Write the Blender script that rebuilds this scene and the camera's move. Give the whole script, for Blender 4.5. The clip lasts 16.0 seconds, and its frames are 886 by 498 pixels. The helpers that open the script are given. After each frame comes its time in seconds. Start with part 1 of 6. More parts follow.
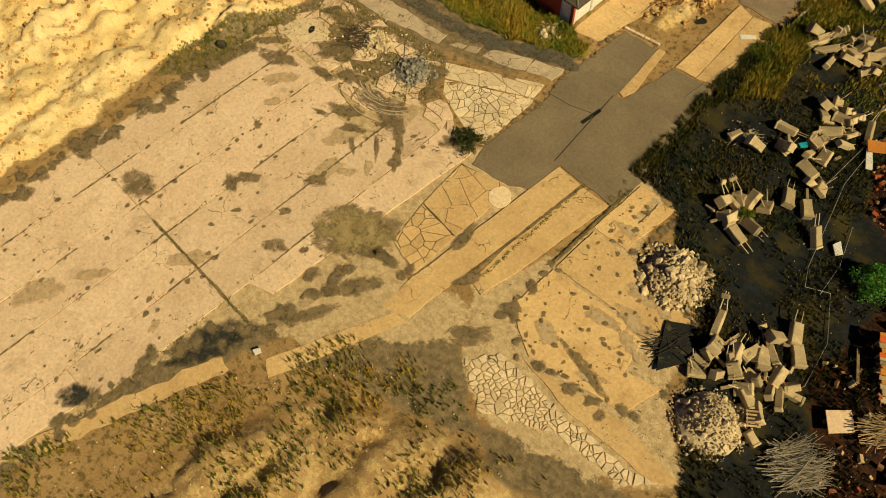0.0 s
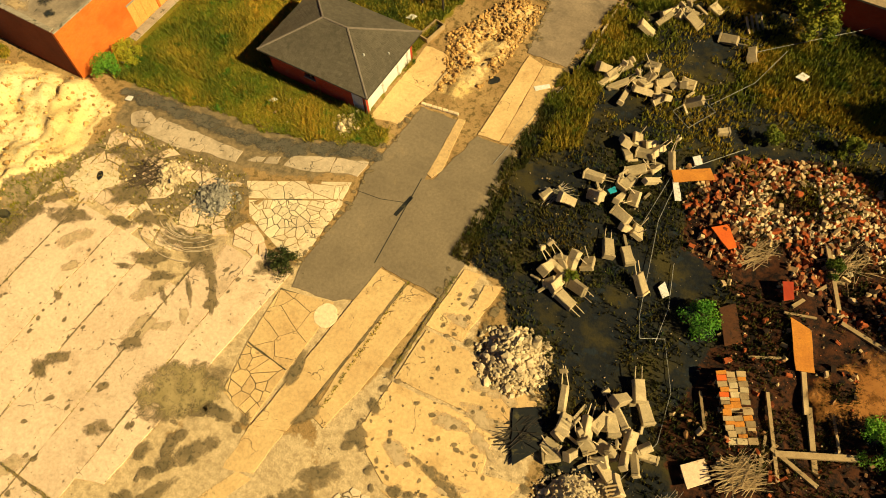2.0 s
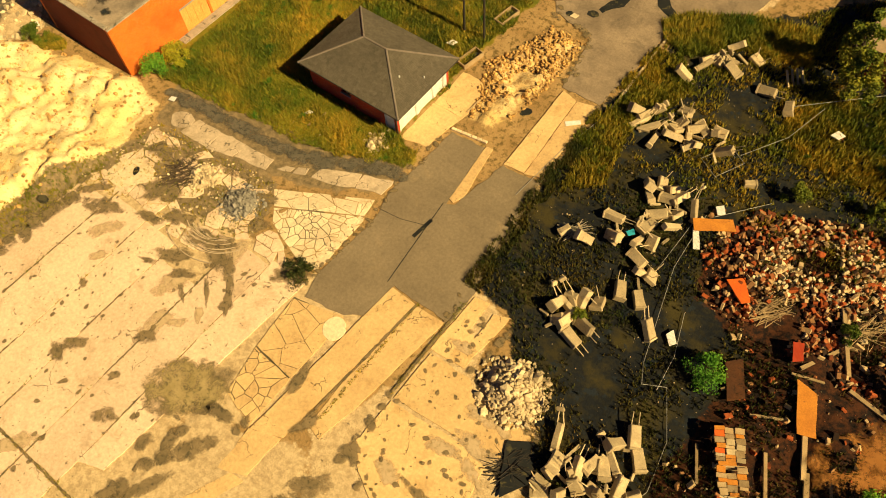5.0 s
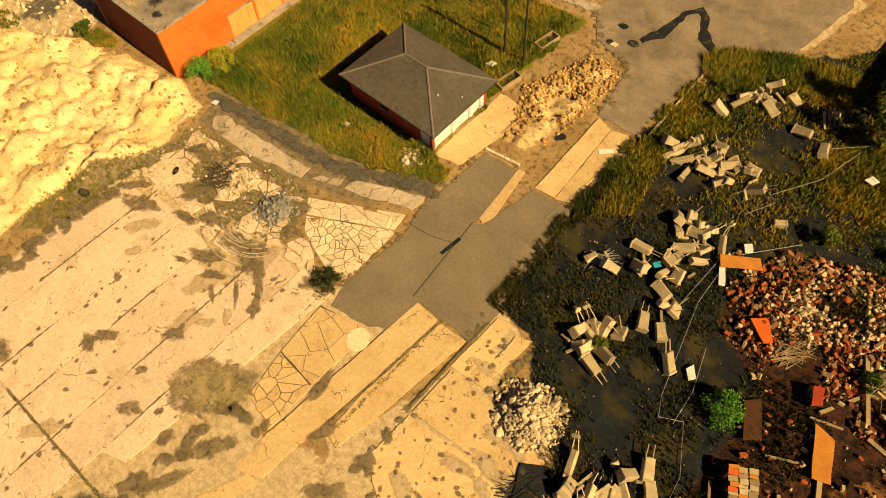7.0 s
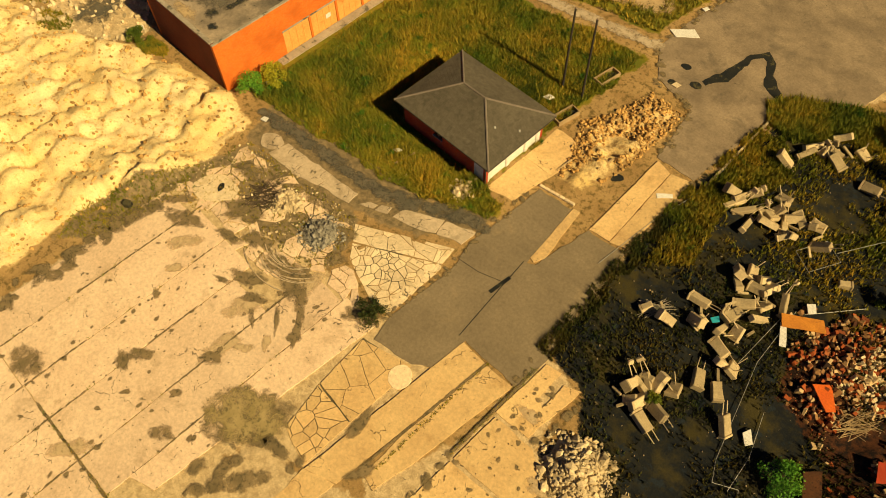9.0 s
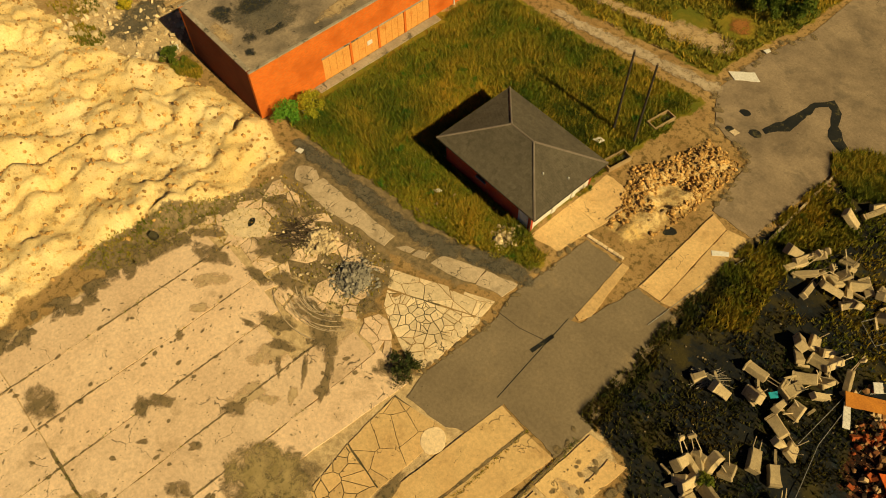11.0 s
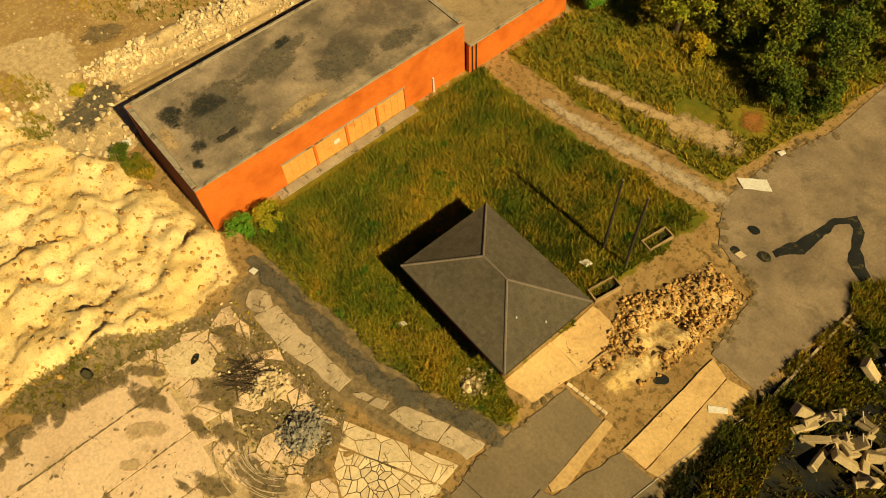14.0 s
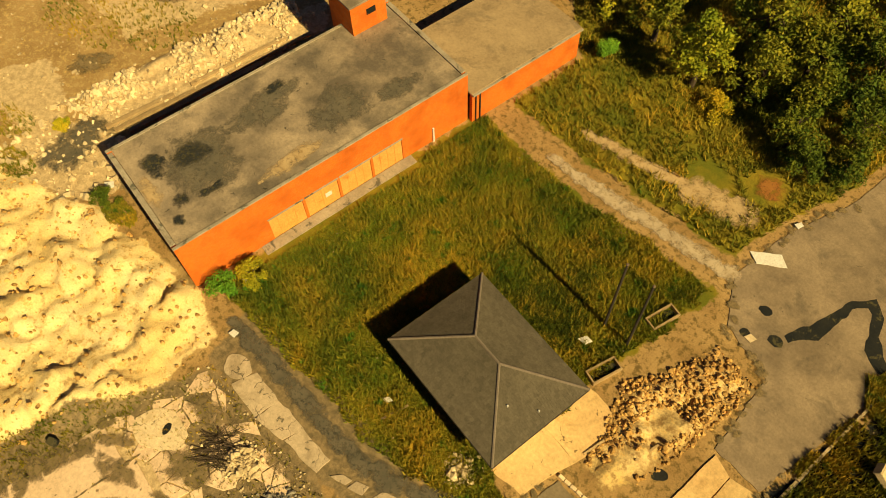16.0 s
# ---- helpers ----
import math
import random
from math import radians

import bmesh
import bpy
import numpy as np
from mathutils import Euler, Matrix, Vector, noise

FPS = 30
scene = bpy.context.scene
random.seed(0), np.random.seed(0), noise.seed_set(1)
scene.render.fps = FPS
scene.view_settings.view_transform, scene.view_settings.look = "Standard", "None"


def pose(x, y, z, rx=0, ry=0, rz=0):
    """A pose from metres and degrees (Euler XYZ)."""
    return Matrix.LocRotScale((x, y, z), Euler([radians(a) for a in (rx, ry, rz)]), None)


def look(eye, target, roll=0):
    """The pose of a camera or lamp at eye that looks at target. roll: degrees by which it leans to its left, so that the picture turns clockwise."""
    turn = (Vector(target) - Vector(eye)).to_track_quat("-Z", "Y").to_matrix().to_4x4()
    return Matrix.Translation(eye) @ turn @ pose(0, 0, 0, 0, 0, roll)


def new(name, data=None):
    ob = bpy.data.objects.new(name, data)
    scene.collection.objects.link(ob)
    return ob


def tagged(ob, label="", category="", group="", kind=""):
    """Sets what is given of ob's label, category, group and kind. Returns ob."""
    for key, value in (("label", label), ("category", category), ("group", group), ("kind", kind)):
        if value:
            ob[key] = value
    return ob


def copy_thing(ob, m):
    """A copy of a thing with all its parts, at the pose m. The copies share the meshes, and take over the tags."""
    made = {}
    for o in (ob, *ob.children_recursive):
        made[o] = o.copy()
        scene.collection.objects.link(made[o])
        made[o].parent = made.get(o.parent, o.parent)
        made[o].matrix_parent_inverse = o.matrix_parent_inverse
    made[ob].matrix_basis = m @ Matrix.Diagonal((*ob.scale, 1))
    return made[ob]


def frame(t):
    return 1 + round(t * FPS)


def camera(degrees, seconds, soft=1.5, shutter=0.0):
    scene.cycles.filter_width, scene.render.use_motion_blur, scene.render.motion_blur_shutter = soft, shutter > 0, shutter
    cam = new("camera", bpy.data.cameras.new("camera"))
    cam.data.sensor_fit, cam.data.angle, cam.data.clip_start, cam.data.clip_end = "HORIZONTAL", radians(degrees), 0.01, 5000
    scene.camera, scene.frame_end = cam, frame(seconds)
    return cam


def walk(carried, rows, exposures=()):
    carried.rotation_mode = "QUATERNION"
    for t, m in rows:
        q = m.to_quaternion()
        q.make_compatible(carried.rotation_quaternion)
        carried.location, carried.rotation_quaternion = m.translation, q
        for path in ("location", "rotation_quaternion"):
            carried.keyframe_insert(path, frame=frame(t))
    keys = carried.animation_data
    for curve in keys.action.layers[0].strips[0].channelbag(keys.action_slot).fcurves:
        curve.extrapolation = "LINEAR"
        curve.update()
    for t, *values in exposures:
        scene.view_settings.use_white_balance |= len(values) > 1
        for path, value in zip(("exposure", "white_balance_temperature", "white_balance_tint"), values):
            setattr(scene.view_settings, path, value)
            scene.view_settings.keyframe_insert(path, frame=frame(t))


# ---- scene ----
cam = camera(61.0, 16.0, soft=0.95)
PATH = [
    (0, (15.667, -25.112, 41.192), (14.959, -24.46, 39.439), -2.0),
    (0.5, (15.689, -23.209, 41.654), (15.037, -22.464, 39.916), -3.4),
    (1, (15.836, -20.186, 42.327), (15.206, -19.439, 40.581), -4.5),
    (1.5, (16.315, -17.707, 42.479), (15.724, -16.929, 40.734), -4.9),
    (2, (16.622, -16.187, 42.703), (16.057, -15.394, 40.956), -5.1),
    (2.5, (17.073, -15.229, 42.813), (16.498, -14.44, 41.067), -5.1),
    (3, (17.489, -14.849, 42.884), (16.901, -14.062, 41.142), -5.3),
    (3.5, (17.706, -14.938, 42.828), (17.098, -14.148, 41.094), -4.8),
    (4, (17.75, -15.013, 42.851), (17.124, -14.227, 41.121), -4.5),
    (4.5, (17.934, -14.868, 43.131), (17.283, -14.099, 41.403), -4.8),
    (7, (17.53, -14.892, 44.48), (16.8, -14.158, 42.769), -3.8),
    (7.5, (17.008, -14.922, 44.45), (16.265, -14.192, 42.744), -3.3),
    (8, (16.213, -14.969, 44.369), (15.46, -14.239, 42.666), -2.7),
    (8.5, (15.286, -15.028, 44.188), (14.52, -14.299, 42.49), -2.1),
    (9, (14.216, -14.931, 43.93), (13.44, -14.201, 42.237), -1.6),
    (11.5, (9.144, -11.925, 43.171), (8.325, -11.232, 41.482), -1.4),
    (12, (8.221, -10.284, 43.179), (7.397, -9.605, 41.488), -2.2),
    (12.5, (7.17, -8.413, 43.214), (6.342, -7.747, 41.52), -2.7),
    (13, (6.007, -6.359, 43.433), (5.182, -5.712, 41.73), -3.1),
    (13.5, (4.964, -4.448, 43.612), (4.141, -3.814, 41.903), -3.2),
    (14, (4.122, -2.585, 43.623), (3.29, -1.963, 41.914), -3.8),
    (14.5, (3.169, -0.824, 43.69), (2.336, -0.215, 41.976), -4.0),
    (15, (2.187, 0.53, 43.741), (1.356, 1.13, 42.024), -3.8),
    (15.5, (1.248, 1.257, 43.761), (0.418, 1.855, 42.042), -3.2),
    (16, (0.285, 1.756, 43.714), (-0.545, 2.349, 41.994), -2.6),
]
EXPOSURES = [(0, 0.08, 5650, 10), (1, 0.36, 5900, 10), (2, 0.64, 6300, 10), (3.5, 0.8, 6600, 12), (4.5, 0.74, 6600, 14), (7.5, 0.52, 6500, 20), (9, 0.38, 6500, 13), (12, 0.04, 6500, 10), (14, 0.3, 6700, 8), (16, 0.47, 6800, 8)]
walk(cam, [(t, look(eye, target, roll)) for t, eye, target, roll in PATH], EXPOSURES)

# ---- light ----
world = bpy.data.worlds.new("sky")
scene.world = world
world.use_nodes = True
wn = world.node_tree.nodes
sky = wn.new("ShaderNodeTexSky")
sky.sky_type, sky.sun_disc = "NISHITA", False
sky.air_density, sky.dust_density = 0.16, 0.1
sky.sun_elevation, sky.sun_rotation = radians(40), radians(90)
world.node_tree.links.new(sky.outputs[0], wn["Background"].inputs[0])
wn["Background"].inputs[1].default_value = 0.05
sun = new("sun", bpy.data.lights.new("sun", "SUN"))
sun.data.energy, sun.data.angle, sun.data.color = 5.0, radians(0.6), (1.0, 0.755, 0.33)
sun.matrix_world = look((60, 1.6, 50.5), (0, 0, 0))

# ---- materials ----
RNG = np.random.default_rng(7)


class Nodes:
    """Short hand for building one node material."""

    def __init__(self, name):
        self.m = bpy.data.materials.new(name)
        self.m.use_nodes = True
        self.t = self.m.node_tree
        self.bsdf = self.t.nodes["Principled BSDF"]
        self.pos = self.add("ShaderNodeNewGeometry").outputs["Position"]

    def add(self, kind, **values):
        n = self.t.nodes.new(kind)
        for k, v in values.items():
            n.inputs[k].default_value = v
        return n

    def link(self, a, b):
        self.t.links.new(a, b)

    def noise(self, scale, detail=4.0, rough=0.6, stretch=None, warp=0.0):
        n = self.add("ShaderNodeTexNoise", Scale=scale, Detail=detail, Roughness=rough, Distortion=warp)
        if stretch:
            mp = self.add("ShaderNodeMapping")
            mp.inputs["Scale"].default_value = stretch
            self.link(self.pos, mp.inputs[0])
            self.link(mp.outputs[0], n.inputs["Vector"])
        else:
            self.link(self.pos, n.inputs["Vector"])
        return n.outputs[0]

    def step(self, value, low, high):
        n = self.add("ShaderNodeMapRange")
        n.inputs[1].default_value, n.inputs[2].default_value = low, high
        self.link(value, n.inputs[0])
        return n.outputs[0]

    def math(self, op, a, b):
        n = self.t.nodes.new("ShaderNodeMath")
        n.operation = op
        for s, v in zip(n.inputs, (a, b)):
            if isinstance(v, (int, float)):
                s.default_value = v
            else:
                self.link(v, s)
        return n.outputs[0]

    def mix(self, fac, a, b, blend="MIX"):
        n = self.t.nodes.new("ShaderNodeMix")
        n.data_type, n.blend_type = "RGBA", blend
        for s, v in ((n.inputs[0], fac), (n.inputs[6], a), (n.inputs[7], b)):
            if isinstance(v, (int, float)):
                s.default_value = v
            elif isinstance(v, tuple):
                s.default_value = (*v, 1.0)
            else:
                self.link(v, s)
        return n.outputs[2]

    def attr(self, name):
        n = self.t.nodes.new("ShaderNodeAttribute")
        n.attribute_name = name
        return n.outputs["Fac"]

    def done(self, colour, rough=0.9, bump=None, strength=0.4, dist=0.03, metal=0.0):
        if isinstance(colour, tuple):
            self.bsdf.inputs["Base Color"].default_value = (*colour, 1)
        else:
            self.link(colour, self.bsdf.inputs["Base Color"])
        self.bsdf.inputs["Roughness"].default_value = rough
        self.bsdf.inputs["Metallic"].default_value = metal
        self.bsdf.inputs["Specular IOR Level"].default_value = 0.25
        if bump is not None:
            b = self.add("ShaderNodeBump", Strength=strength, Distance=dist)
            self.link(bump, b.inputs["Height"])
            self.link(b.outputs[0], self.bsdf.inputs["Normal"])
        return self.m


def surface(name, a, b, big=0.35, fine=6.0, stain=None, stain_scale=0.8, amount=0.6, rough=0.9, bump=0.4, dist=0.03,
            island=0.0, thing=0.0, speck=None, metal=0.0):
    """A worn surface: two tones in large clouds, fine grain, stains with their own edges, a shade of its own per piece."""
    k = Nodes(name)
    c = k.mix(k.step(k.noise(big, 5), 0.35, 0.65), a, b)
    grain = k.noise(fine, 6, 0.7)
    c = k.mix(0.55, c, k.mix(k.step(grain, 0.25, 0.75), (0.45, 0.45, 0.45), (1.25, 1.25, 1.25)), "MULTIPLY")
    if stain:
        s = k.step(k.noise(stain_scale, 8, 0.65, warp=0.6), amount, amount + 0.06)
        c = k.mix(k.math("MULTIPLY", s, 0.85), c, stain)
    if speck:
        c = k.mix(k.step(k.noise(fine * 2.2, 3), 0.66, 0.70), c, speck)
    if island:
        n = k.add("ShaderNodeNewGeometry").outputs["Random Per Island"]
        g = k.step(n, 0, 1)
        c = k.mix(1.0, c, k.mix(g, (1 - island,) * 3, (1 + island,) * 3), "MULTIPLY")
    if thing:
        n = k.add("ShaderNodeObjectInfo").outputs["Random"]
        c = k.mix(1.0, c, k.mix(n, (1 - thing,) * 3, (1 + thing * 0.7,) * 3), "MULTIPLY")
    return k.done(c, rough, grain, bump, dist, metal)


def concrete(name, a, b, film, moss, film_at=0.53, moss_at=0.61, thing=0.12, cracked=0.56):
    """Old cast concrete: cloudy tone, soil film with ragged edges, moss spots, hairline cracks, grit."""
    k = Nodes(name)
    c = k.mix(k.step(k.noise(0.28, 6), 0.36, 0.64), a, b)
    c = k.mix(k.math("MULTIPLY", k.step(k.noise(1.1, 5), 0.5, 0.7), 0.35), c, tuple(0.72 * v for v in a))
    f = k.step(k.noise(0.42, 12, 0.68, warp=0.4), film_at, film_at + 0.10)
    c = k.mix(k.math("MULTIPLY", f, 0.6), c, film)
    m = k.step(k.noise(1.7, 10, 0.66, warp=0.5), moss_at, moss_at + 0.035)
    c = k.mix(k.math("MULTIPLY", m, 0.9), c, moss)
    g = k.step(k.noise(16, 4, 0.7), 0.66, 0.70)
    c = k.mix(k.math("MULTIPLY", g, 0.75), c, moss)
    v = k.t.nodes.new("ShaderNodeTexVoronoi")
    v.feature = "DISTANCE_TO_EDGE"
    v.inputs["Scale"].default_value = 0.5
    warp = k.t.nodes.new("ShaderNodeVectorMath")
    warp.operation = "MULTIPLY_ADD"
    nz = k.add("ShaderNodeTexNoise", Scale=1.1, Detail=6.0)
    k.link(k.pos, nz.inputs["Vector"])
    k.link(nz.outputs["Color"], warp.inputs[0])
    warp.inputs[1].default_value = (1.6, 1.6, 0.0)
    k.link(k.pos, warp.inputs[2])
    k.link(warp.outputs[0], v.inputs["Vector"])
    crack = k.math("MULTIPLY", k.step(v.outputs["Distance"], 0.012, 0.004), k.step(k.noise(0.5, 4), cracked, cracked + 0.03))
    c = k.mix(k.math("MULTIPLY", crack, 0.85), c, tuple(0.5 * v for v in moss))
    grain = k.noise(5, 9, 0.8)
    c = k.mix(0.6, c, k.mix(k.step(grain, 0.25, 0.75), (0.38, 0.38, 0.38), (1.38, 1.38, 1.38)), "MULTIPLY")
    n = k.add("ShaderNodeObjectInfo").outputs["Random"]
    c = k.mix(1.0, c, k.mix(n, (1 - thing,) * 3, (1 + thing * 0.6,) * 3), "MULTIPLY")
    return k.done(c, 0.92, grain, 0.5, 0.03)


def foliage(name, tones, rough=0.8):
    """Leaves and blades: every small piece takes its own tone, drifting in patches."""
    k = Nodes(name)
    r = k.add("ShaderNodeNewGeometry").outputs["Random Per Island"]
    c = k.mix(k.step(k.noise(0.22, 3), 0.38, 0.62), k.mix(r, tones[0], tones[1]), k.mix(r, tones[1], tones[2]))
    c = k.mix(k.step(k.noise(0.9, 3), 0.6, 0.7), c, tones[3])
    c = k.mix(0.7, c, k.mix(k.step(k.noise(0.11, 4, 0.6), 0.36, 0.64), (0.6, 0.72, 0.7), (1.35, 1.2, 1.1)), "MULTIPLY")
    return k.done(c, rough)


def brickwork(name, a, b, mortar):
    """Brick courses at real size on walls that run along x or y."""
    k = Nodes(name)
    sep = k.add("ShaderNodeSeparateXYZ")
    k.link(k.pos, sep.inputs[0])
    com = k.add("ShaderNodeCombineXYZ")
    k.link(k.math("ADD", sep.outputs[0], sep.outputs[1]), com.inputs[0])
    k.link(sep.outputs[2], com.inputs[1])
    n = k.add("ShaderNodeTexBrick", Scale=1.0)
    n.inputs["Brick Width"].default_value, n.inputs["Row Height"].default_value = 0.225, 0.075
    n.inputs["Mortar Size"].default_value = 0.006
    for s, v in (("Color1", a), ("Color2", b), ("Mortar", mortar)):
        n.inputs[s].default_value = (*v, 1)
    k.link(com.outputs[0], n.inputs["Vector"])
    c = k.mix(k.step(k.noise(0.5, 6), 0.45, 0.75), n.outputs[0], tuple(0.72 * v for v in b))
    c = k.mix(k.math("MULTIPLY", k.step(k.noise(1.3, 6, stretch=(1, 1, 0.25)), 0.62, 0.72), 0.35), c, mortar)
    return k.done(c, 0.9, n.outputs[1], -0.1, 0.006)


def rubble_mix(name):
    """Broken brick, mortar and soot-dark lumps; each piece takes its own tone."""
    k = Nodes(name)
    r = k.add("ShaderNodeNewGeometry").outputs["Random Per Island"]
    o = k.add("ShaderNodeObjectInfo").outputs["Random"]
    r = k.math("FRACT", k.math("ADD", r, k.math("MULTIPLY", o, 3.7)), 0.0)
    c = k.mix(k.step(r, 0.18, 0.28), (0.03, 0.017, 0.011), (0.37, 0.088, 0.024))
    c = k.mix(k.step(r, 0.52, 0.62), c, (0.31, 0.165, 0.07))
    c = k.mix(k.step(r, 0.78, 0.85), c, (0.60, 0.43, 0.23))
    g = k.noise(9, 6, 0.7)
    c = k.mix(0.6, c, k.mix(k.step(g, 0.25, 0.75), (0.4,) * 3, (1.3,) * 3), "MULTIPLY")
    return k.done(c, 0.92, g, 0.5, 0.03)


def ground_material():
    k = Nodes("site_ground")
    n1, n2, n3 = k.noise(0.3, 6), k.noise(2.2, 8, 0.7), k.noise(9, 6, 0.7)
    edge = k.math("MULTIPLY", k.math("SUBTRACT", n2, 0.5), 0.9)

    def mask(name, low=0.42, high=0.58):
        return k.step(k.math("ADD", k.attr(name), edge), low, high)

    c = k.mix(k.step(n1, 0.35, 0.65), (0.31, 0.195, 0.078), (0.44, 0.295, 0.13))
    c = k.mix(k.step(n2, 0.50, 0.60), c, (0.17, 0.115, 0.04))
    grass = k.mix(k.step(n1, 0.4, 0.6), (0.13, 0.14, 0.012), (0.26, 0.20, 0.02))
    c = k.mix(mask("grass"), c, grass)
    sand = k.mix(k.step(n1, 0.35, 0.65), (0.80, 0.59, 0.25), (0.92, 0.74, 0.40))
    sand = k.mix(k.step(n2, 0.54, 0.64), sand, (0.66, 0.43, 0.15))
    sand = k.mix(k.step(k.noise(0.7, 9, 0.7), 0.57, 0.68), sand, (0.36, 0.23, 0.09))
    c = k.mix(mask("sand"), c, sand)
    ash = k.mix(k.step(n2, 0.45, 0.6), (0.008, 0.011, 0.015), (0.018, 0.018, 0.013))
    ash = k.mix(k.step(n1, 0.50, 0.62), ash, (0.050, 0.041, 0.012))
    ash = k.mix(k.step(k.noise(0.9, 7, 0.7), 0.56, 0.62), ash, (0.014, 0.021, 0.029))
    c = k.mix(mask("ash"), c, ash)
    red = k.mix(k.step(n2, 0.42, 0.58), (0.010, 0.006, 0.005), (0.070, 0.024, 0.009))
    c = k.mix(mask("red"), c, red)
    mud = k.mix(k.step(n2, 0.4, 0.6), (0.15, 0.118, 0.066), (0.29, 0.215, 0.118))
    c = k.mix(mask("mud"), c, mud)
    pale = k.mix(k.step(n2, 0.4, 0.6), (0.46, 0.34, 0.19), (0.66, 0.51, 0.30))
    c = k.mix(mask("pale"), c, pale)
    c = k.mix(0.5, c, k.mix(k.step(n3, 0.25, 0.75), (0.45,) * 3, (1.3,) * 3), "MULTIPLY")
    return k.done(c, 0.95, k.math("ADD", n3, n2), 0.7, 0.07)


M_GROUND = ground_material()
M_SLAB = concrete("weathered_concrete", (0.74, 0.545, 0.37), (0.83, 0.63, 0.44), (0.50, 0.36, 0.225), (0.15, 0.12, 0.065), 0.55, 0.645)
M_SLAB2 = concrete("road_concrete", (0.64, 0.43, 0.20), (0.76, 0.54, 0.26), (0.46, 0.29, 0.12), (0.14, 0.10, 0.045), 0.56, 0.64, 0.12)
M_KERB = concrete("kerb_concrete", (0.44, 0.355, 0.25), (0.60, 0.48, 0.34), (0.30, 0.235, 0.15), (0.13, 0.11, 0.07), 0.50, 0.60, 0.15, 0.5)
M_CRAZED = concrete("cracked_concrete", (0.77, 0.61, 0.40), (0.85, 0.70, 0.47), (0.52, 0.39, 0.21), (0.16, 0.125, 0.065), 0.57, 0.65, 0.18, 0.52)
M_ASPHALT = concrete("worn_asphalt", (0.195, 0.155, 0.102), (0.26, 0.207, 0.136), (0.30, 0.228, 0.135), (0.12, 0.10, 0.062), 0.57, 0.71, 0.02, 0.9)
M_ROADGREY = concrete("dusty_asphalt", (0.20, 0.155, 0.108), (0.33, 0.255, 0.175), (0.13, 0.107, 0.078), (0.10, 0.085, 0.06), 0.54, 0.66, 0.02, 0.64)
M_MUD = surface("dried_mud", (0.085, 0.073, 0.042), (0.15, 0.115, 0.062), 0.9, 5, (0.045, 0.045, 0.03), 1.4, 0.54, bump=0.8, speck=(0.3, 0.24, 0.14))
M_DARK = surface("damp_ash", (0.011, 0.014, 0.017), (0.022, 0.023, 0.021), 0.8, 6, (0.085, 0.075, 0.035), 1.3, 0.57)
M_CEMENT = surface("spilt_cement", (0.30, 0.235, 0.10), (0.44, 0.34, 0.165), 0.7, 4, (0.15, 0.125, 0.06), 0.6, 0.53, bump=0.9, speck=(0.55, 0.45, 0.25))
M_STONE = surface("pale_rubble", (0.70, 0.57, 0.36), (0.52, 0.41, 0.25), 1.5, 9, (0.25, 0.18, 0.1), 2.0, 0.62, island=0.3, thing=0.28)
M_BLOCK = surface("cast_concrete", (0.58, 0.46, 0.27), (0.43, 0.34, 0.20), 1.2, 9, (0.2, 0.15, 0.08), 1.6, 0.61, thing=0.34)
M_GREYSTONE = surface("grey_gravel", (0.36, 0.33, 0.27), (0.25, 0.235, 0.20), 1.5, 9, (0.12, 0.11, 0.09), 2.0, 0.6, island=0.35, thing=0.3)
M_CHAR = surface("charred_board", (0.10, 0.038, 0.014), (0.06, 0.025, 0.012), 1.2, 9, (0.02, 0.012, 0.01), 2, 0.56)
M_REDRUB = rubble_mix("brick_rubble")
M_CLOD = surface("clay_clods", (0.46, 0.27, 0.085), (0.60, 0.38, 0.14), 0.9, 9, (0.22, 0.12, 0.04), 2.0, 0.55, island=0.4)
M_BRICK = brickwork("orange_brick", (0.74, 0.175, 0.016), (0.62, 0.135, 0.014), (0.52, 0.22, 0.06))
M_MAROONBRICK = brickwork("dark_maroon_brick", (0.17, 0.030, 0.014), (0.12, 0.022, 0.012), (0.13, 0.05, 0.03))
M_REDBRICK = brickwork("red_brick", (0.46, 0.055, 0.018), (0.36, 0.042, 0.015), (0.32, 0.11, 0.06))
M_ROOFTILE = surface("slate_tiles", (0.100, 0.087, 0.064), (0.130, 0.113, 0.083), 0.5, 8, (0.076, 0.066, 0.049), 1.0, 0.6, rough=0.9, island=0.12)
M_RIDGE = surface("ridge_tiles", (0.17, 0.14, 0.115), (0.22, 0.185, 0.15), 1.0, 9, rough=0.85)
M_FELT = concrete("roofing_felt", (0.145, 0.122, 0.095), (0.42, 0.335, 0.24), (0.11, 0.097, 0.078), (0.05, 0.045, 0.035), 0.54, 0.64, 0.0, 0.9)
M_FELT2 = concrete("dusty_felt", (0.32, 0.235, 0.14), (0.42, 0.315, 0.19), (0.2, 0.155, 0.1), (0.12, 0.1, 0.07), 0.53, 0.68, 0.0, 0.9)
M_WHITE = surface("white_paint", (0.72, 0.70, 0.66), (0.80, 0.79, 0.76), 1.5, 8, (0.5, 0.45, 0.38), 1.5, 0.66, rough=0.6, bump=0.1)
M_DOOR = surface("faded_door_paint", (0.72, 0.34, 0.085), (0.80, 0.40, 0.11), 1.0, 8, (0.6, 0.22, 0.05), 1.2, 0.62, rough=0.7, bump=0.15)
M_COPING = surface("coping_stone", (0.42, 0.37, 0.29), (0.3, 0.26, 0.2), 0.8, 7, (0.08, 0.08, 0.06), 0.9, 0.56)
M_GLASS = Nodes("dark_glass").done((0.015, 0.018, 0.02), 0.12)
